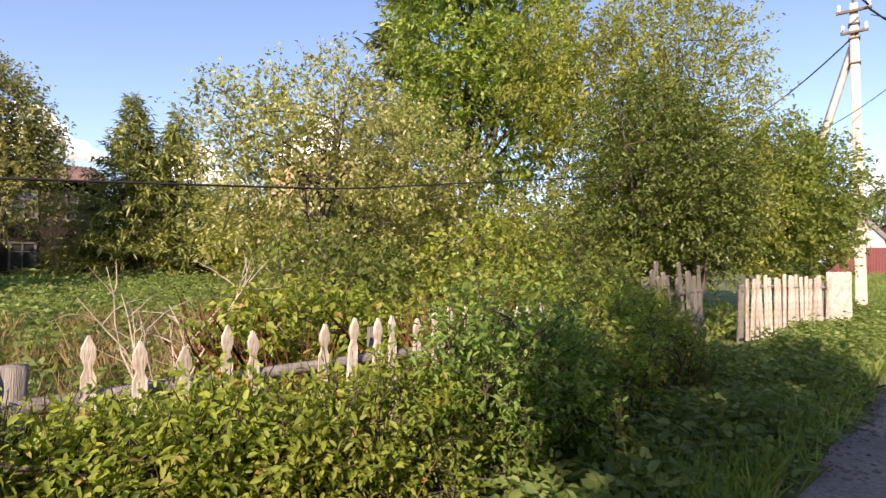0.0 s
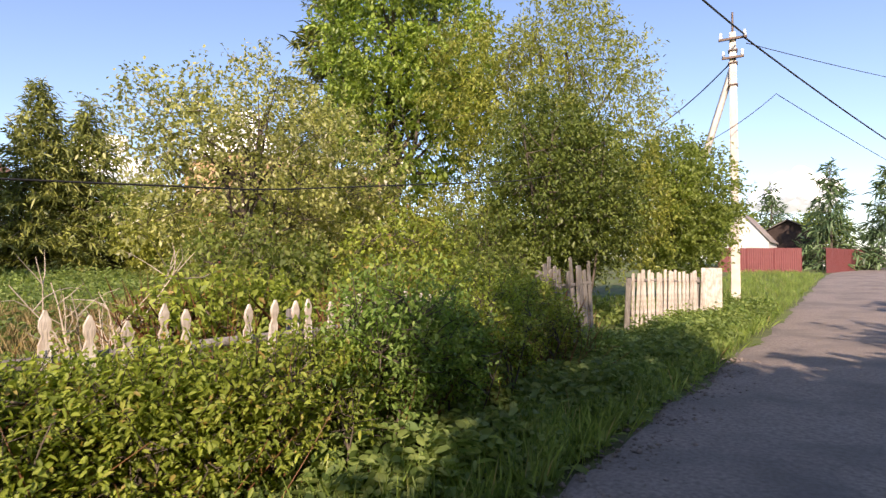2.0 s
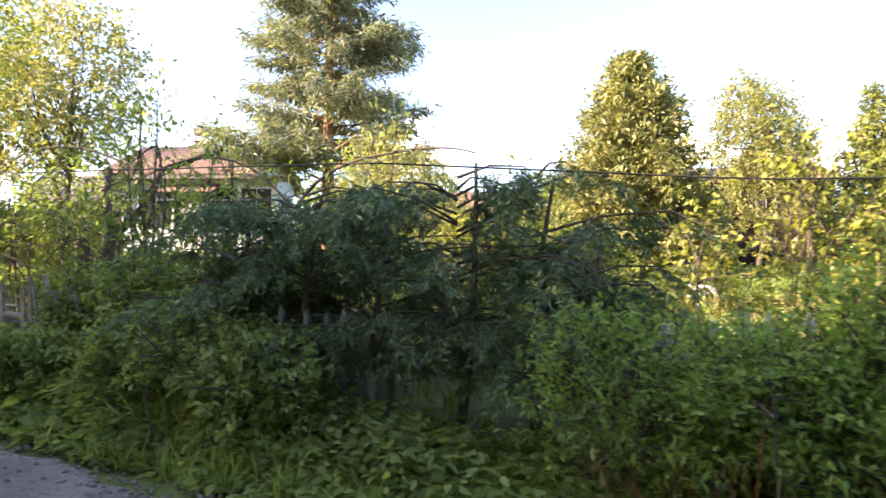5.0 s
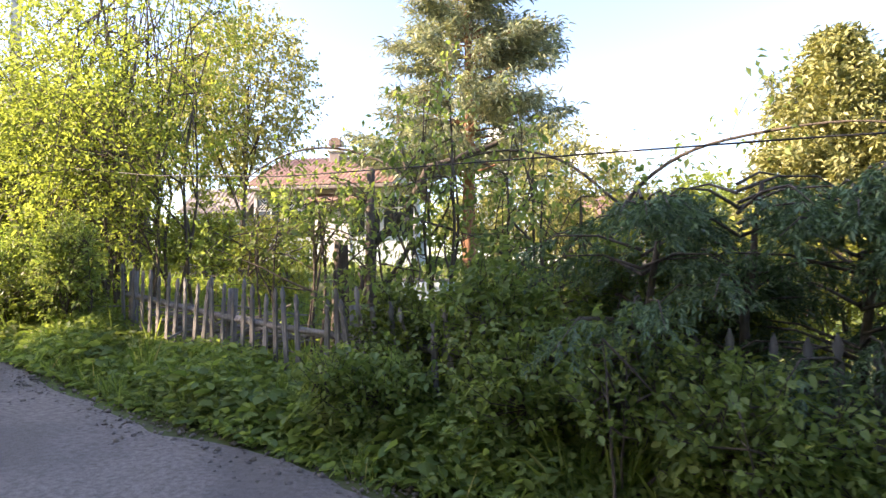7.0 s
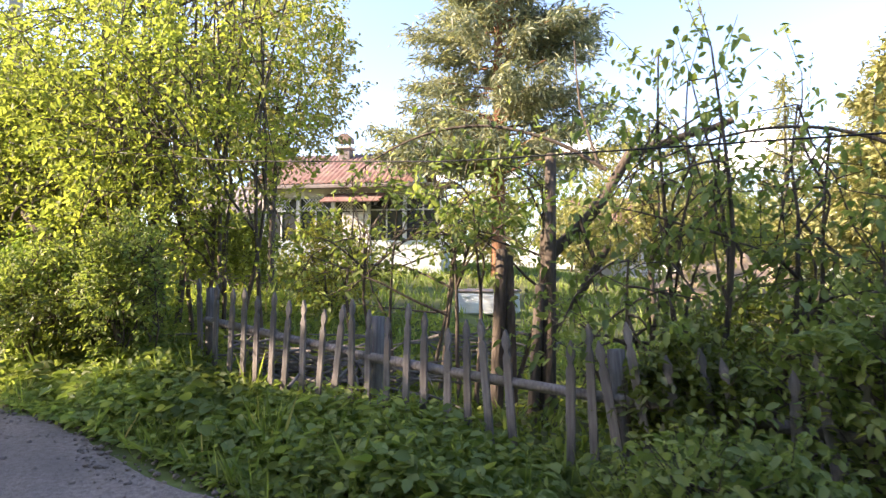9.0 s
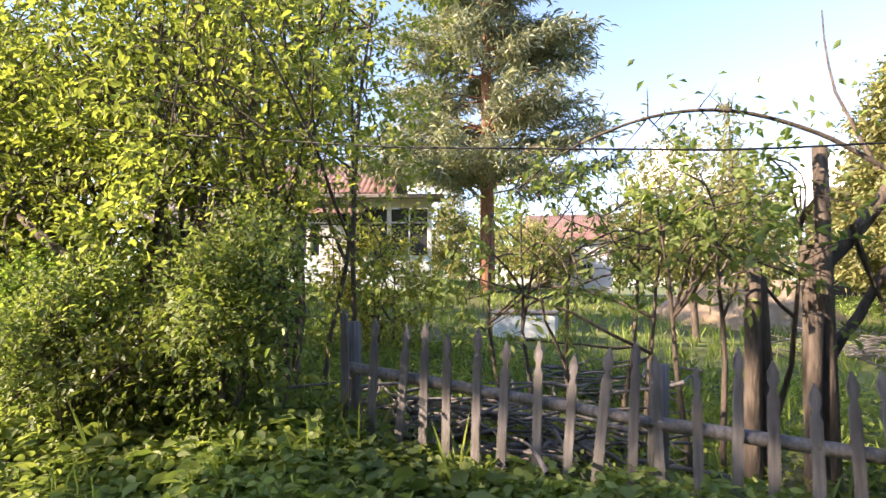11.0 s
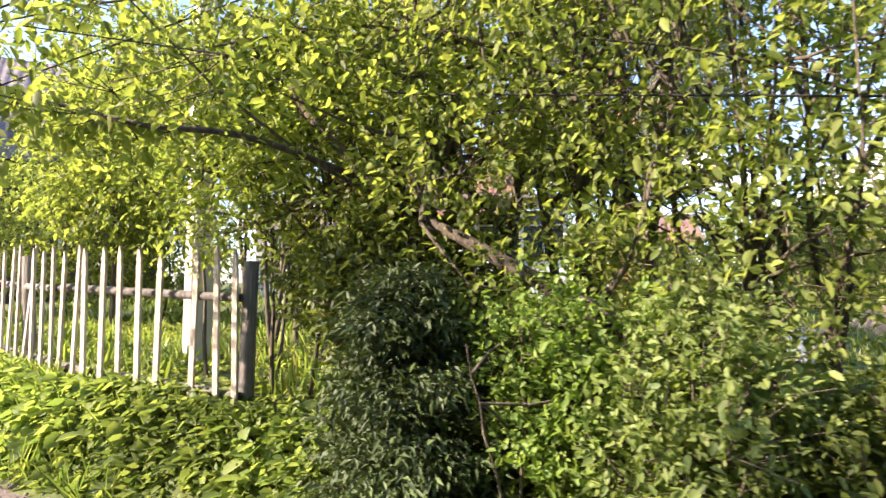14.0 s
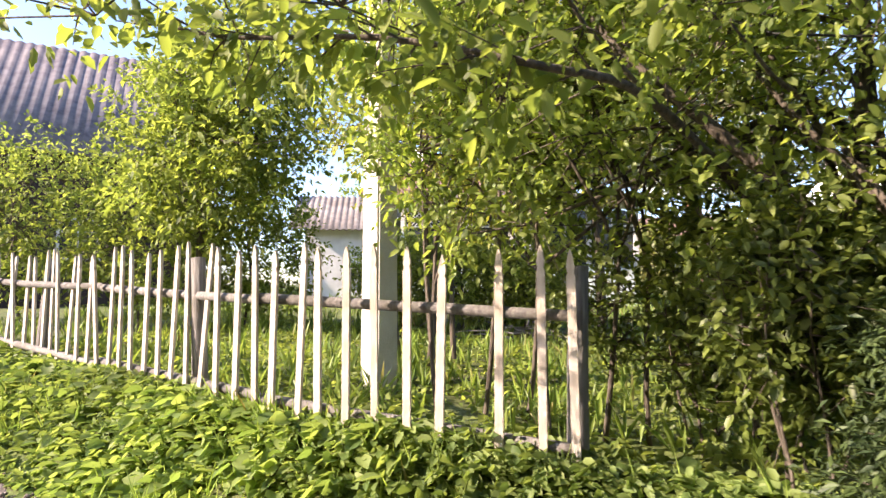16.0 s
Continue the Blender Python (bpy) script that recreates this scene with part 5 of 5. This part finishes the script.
def cover(n, x0, x1, y_lo, y_hi, seed, hmin, hmax, leaf, per, width=0.6, up=0.25, patch=0.0, spread=0.08, jitter=0.35, full=False):
    """Leafy herbs: rosettes on short stalks over a strip between two lines."""
    rng = np.random.default_rng(seed)
    x = rng.uniform(x0, x1, n)
    lo, hi = y_lo(x), y_hi(x)
    y = lo + (hi - lo) * rng.uniform(0, 1, n)
    if patch:
        keep = np.array([noise.noise(Vector((a * 0.9, b * 0.9, seed))) > rng.uniform(-0.6, patch) for a, b in zip(x, y)])
        x, y = x[keep], y[keep]
        n = len(x)
    h = rng.uniform(hmin, hmax, n) * (0.75 + 0.5 * np.sin(x * 1.3 + y) ** 2)
    near = smooth(0.0, 0.35, y - edge_y(x))
    h = h * (0.35 + 0.65 * near) * np.interp(x, [-18.5, -16.5], [0.4, 1.0])
    base = np.stack([x, y, ground_z(x, y)], 1)
    lev = rng.uniform(0.35, 1.0, (n, per)) ** 0.6
    ang = rng.uniform(0, 2 * math.pi, (n, per))
    off = np.stack([np.cos(ang), np.sin(ang), np.zeros_like(ang)], -1) * spread * rng.uniform(0.2, 1.2, (n, per, 1))
    p = base[:, None] + off
    p[..., 2] += h[:, None] * lev
    w = np.stack([np.cos(ang), np.sin(ang), np.full_like(ang, up)], -1)
    return leaves(rng, p.reshape(-1, 3), w.reshape(-1, 3), leaf, width, 0.1, jitter, full)


def blades(n, x0, x1, y_lo, y_hi, seed, size, width=0.05, patch=0.0, lean=0.25, clump=1):
    rng = np.random.default_rng(seed)
    m = n // clump
    x = rng.uniform(x0, x1, m)
    lo, hi = y_lo(x), y_hi(x)
    y = lo + (hi - lo) * rng.uniform(0, 1, m)
    if patch:
        keep = np.array([noise.noise(Vector((a * 0.6, b * 0.6, seed * 1.7))) > rng.uniform(-0.3, patch) for a, b in zip(x, y)])
        x, y = x[keep], y[keep]
    x, y = np.repeat(x, clump), np.repeat(y, clump)
    x, y = x + rng.normal(0, 0.04 * (clump > 1), len(x)), y + rng.normal(0, 0.04 * (clump > 1), len(x))
    base = np.stack([x, y, ground_z(x, y)], 1)
    w = np.tile(np.array([0, 0, 1.0]), (len(x), 1))
    return leaves(rng, base, w, size, width, 0.0, lean)


inner = lambda x: fence_y(x) + 0.3  # noqa: E731
v, f = cover(12500, -26, -4.2, lambda x: edge_y(x) - 0.02, lambda x: fence_y(x) + 0.1, 220, 0.08, 0.34, 0.075, 6, full=True)
stuff("weeds", v, f, M["leaf_weed"], "dense green broad-leaved weeds on the verge", "weeds")
v, f = cover(3600, -4.2, 8, lambda x: edge_y(x) - 0.02, lambda x: edge_y(x) + 1.3, 221, 0.10, 0.36, 0.085, 7, full=True)
stuff("weeds", v, f, M["leaf_weed"], "green broad-leaved weeds below the hedge", "weeds")
v, f = blades(16000, -4, 40, lambda x: edge_y(x) - 0.08, lambda x: edge_y(x) + np.interp(x, [5, 10, 20, 40], [0.7, 1.3, 2.5, 5]), 222, 0.34, 0.035, clump=4)
stuff("grass", v, f, M["grass"], "tall fresh green grass along the lane", "grass")
v, f = cover(2600, 6, 17, lambda x: edge_y(x) + 0.1, lambda x: edge_y(x) + 1.4, 229, 0.15, 0.45, 0.08, 8)
stuff("weeds", v, f, M["leaf_weed"], "bright green weeds before the white fence", "weeds")
v, f = blades(5000, -26, -4, lambda x: edge_y(x) - 0.1, lambda x: edge_y(x) + 0.7, 223, 0.3, 0.035, 0.3, clump=4)
stuff("grass", v, f, M["grass"], "tufts of grass at the edge of the lane", "grass")
v, f = blades(48000, -30, 18, inner, lambda x: fence_y(x) + 26, 224, 0.3, 0.09, clump=5)
stuff("grass", v, f, M["grass"], "lush green meadow grass behind the fence", "grass")
v, f = cover(6500, -4, 16, inner, lambda x: fence_y(x) + 20, 225, 0.1, 0.45, 0.13, 5)
stuff("weeds", v, f, M["leaf_weed"], "green weeds in the overgrown garden", "weeds")
v, f = blades(26000, -2, 10, inner, lambda x: fence_y(x) + 9, 226, 0.5, 0.014, 0.3, 0.25, clump=8)
stuff("dry_grass", v, f, M["dry"], "tall pale dry grass in the garden", "grass")
v, f = blades(6500, 2.0, 8.5, lambda x: fence_y(x) + 0.1, lambda x: fence_y(x) + 2.6, 227, 1.2, 0.008, 0.5, 0.2, clump=7)
stuff("sorrel", v, f, M["sorrel"], "reddish dry sorrel stalks among the shrubs", "weeds")
v, f = cover(5000, -26, -8, inner, lambda x: fence_y(x) + 6, 228, 0.06, 0.2, 0.09, 6)
stuff("weeds", v, f, M["leaf_alder"], "short bright weeds in the yard", "weeds")
rng = np.random.default_rng(230)
paths = []
for i in range(900):
    x = rng.uniform(-4.2, 6.5)
    y = rng.uniform(1.9, float(fence_y(x)) + 0.2)
    p = np.array(at(x, y))
    paths.append(bent(rng, p, p + np.array([rng.normal(0, 0.22), rng.normal(0, 0.22), rng.uniform(0.3, 0.95)]), 0.006, 0.002, 4, 0, 0.08))
v, f = tubes(paths, 4)
stuff("twigs", v, f, M["sorrel"], "tangle of thin reddish-brown twigs in the hedge", "twigs")

DARK = [(-17.75, 5.1, 1.5, 0.45), (-18.0, 5.8, 1.7, 0.5), (-17.3, 5.2, 1.4, 0.5)]
for i, (x, y, h, r) in enumerate(DARK):
    shrub(x, y, h, r, 250 + i, "leaf_lilac", "tall dark leafy shrub at the end of the picket fence", n=520, leaf=0.065, group="dark shrubs", name="tall_shrub")
leafy("hazel_tree", -20.7, 8.2, 4.8, [(0, 0, 3.2, 1.3, 1.1, 1.3), (0.9, -0.3, 2.6, 1.1, 1.0, 1.1), (1.6, 0.2, 3.2, 1.1, 1.0, 1.2)], 1100, 12, 0.085, "leaf_tree", "leafy hazel behind the picket fence", "tree", 260, trunk_r=0.04, trunks=STEMS[:4], twig=0.4, limbs=26)

for i, (x, y) in enumerate([(-19.6, 5.95), (-18.75, 5.75)]):
    leafy("hazel_tree", x, y, 3.6, [(0, 0, 1.9, 0.75, 0.5, 0.6), (0.4, -0.1, 2.6, 0.8, 0.5, 0.8), (-0.5, 0, 2.7, 0.7, 0.5, 0.7)], 420, 12, 0.068, "leaf_maple", "leafy young hazel just behind the picket fence", "tree", 345 + i,
          trunk_r=0.022, trunks=STEMS[:3], twig=0.35, limbs=24, full=True, fork=0.4)

# gravel along the lane's edge
rng = np.random.default_rng(270)
n = 5200
x = rng.uniform(-24, 9, n)
y = edge_y(x) - np.abs(rng.normal(0, 0.45, n)) + 0.05
r = rng.uniform(0.006, 0.02, n) * rng.choice((1, 1, 1, 1.7), n)
z = ground_z(x, np.minimum(y, edge_y(x))) + 0.012 + r * 0.3
octa = np.array([(1, 0, 0), (-1, 0, 0), (0, 1, 0), (0, -1, 0), (0, 0, 0.7), (0, 0, -0.7)], float)
tri = np.array([(0, 2, 4), (2, 1, 4), (1, 3, 4), (3, 0, 4), (2, 0, 5), (1, 2, 5), (3, 1, 5), (0, 3, 5)])
v = np.stack([x, y, z], 1)[:, None] + octa[None] * r[:, None, None] * rng.uniform(0.6, 1.4, (n, 6, 1))
stuff("gravel", v.reshape(-1, 3), (np.arange(n)[:, None, None] * 6 + tri[None]).reshape(-1, 3), M["road"], "loose grey gravel stones at the lane's edge", "gravel")

conifer("juniper_bush", -17.35, 4.4, 1.35, 0.5, "needle_dark", "dark soft conifer bush by the end of the fence", 280, base=0.04, per=230, step=0.07, spray=0.06, droop=0.1, tip=0.5, fluff=0.4, per_whorl=9, category="shrub", width=0.3, rise=0.35)
for i, (x, y, h, r) in enumerate([(-7.0, 5.6, 2.2, 0.9), (-8.6, 6.4, 1.3, 0.7), (-5.6, 6.6, 2.0, 0.9), (-4.4, 5.6, 1.8, 0.8), (-15.2, 9.0, 1.8, 0.9)]):
    leafy("thicket_shrub", x, y, h, [(0, 0, h * 0.58, r, r * 0.9, h * 0.42), (0.3, -0.2, h * 0.4, r * 0.8, r * 0.8, h * 0.36), (-0.3, 0.1, h * 0.75, r * 0.6, r * 0.6, h * 0.25)], 420, 12, 0.08, "leaf_lilac" if i % 2 else "leaf_tree",
          "dense leafy shrub in the overgrown yard", "shrub", 290 + i, trunk_r=0.025, trunks=((0, 0), (0.2, 0.1), (-0.2, 0.15), (0.1, -0.2)), twig=0.3, limbs=16, crown_name="foliage", group="yard thicket", fork=0.2)
for i, (x, y, h, r) in enumerate([(-8.3, 3.75, 1.35, 0.55), (-7.3, 3.9, 1.5, 0.55), (-9.4, 3.95, 0.95, 0.4)]):
    shrub(x, y, h, r, 300 + i, "leaf_weed" if i == 0 else "leaf_lilac", "fresh green shrub growing over the grey pickets", n=420, leaf=0.065, group="shrubs over the pickets")
v, f = cover(1400, -26, -8, lambda x: edge_y(x) + 0.15, lambda x: fence_y(x) + 0.05, 310, 0.14, 0.34, 0.13, 6, 0.75, 0.15, 0.4, 0.1, full=True)
stuff("weeds", v, f, M["leaf_weed"], "taller green broad leaves standing out of the weeds", "weeds")
v, f = blades(1100, -17, -6, lambda x: edge_y(x) + 0.3, lambda x: fence_y(x), 311, 0.5, 0.03, 0.5, 0.25, clump=10)
stuff("grass", v, f, M["grass"], "tall grass tufts among the verge weeds", "grass")
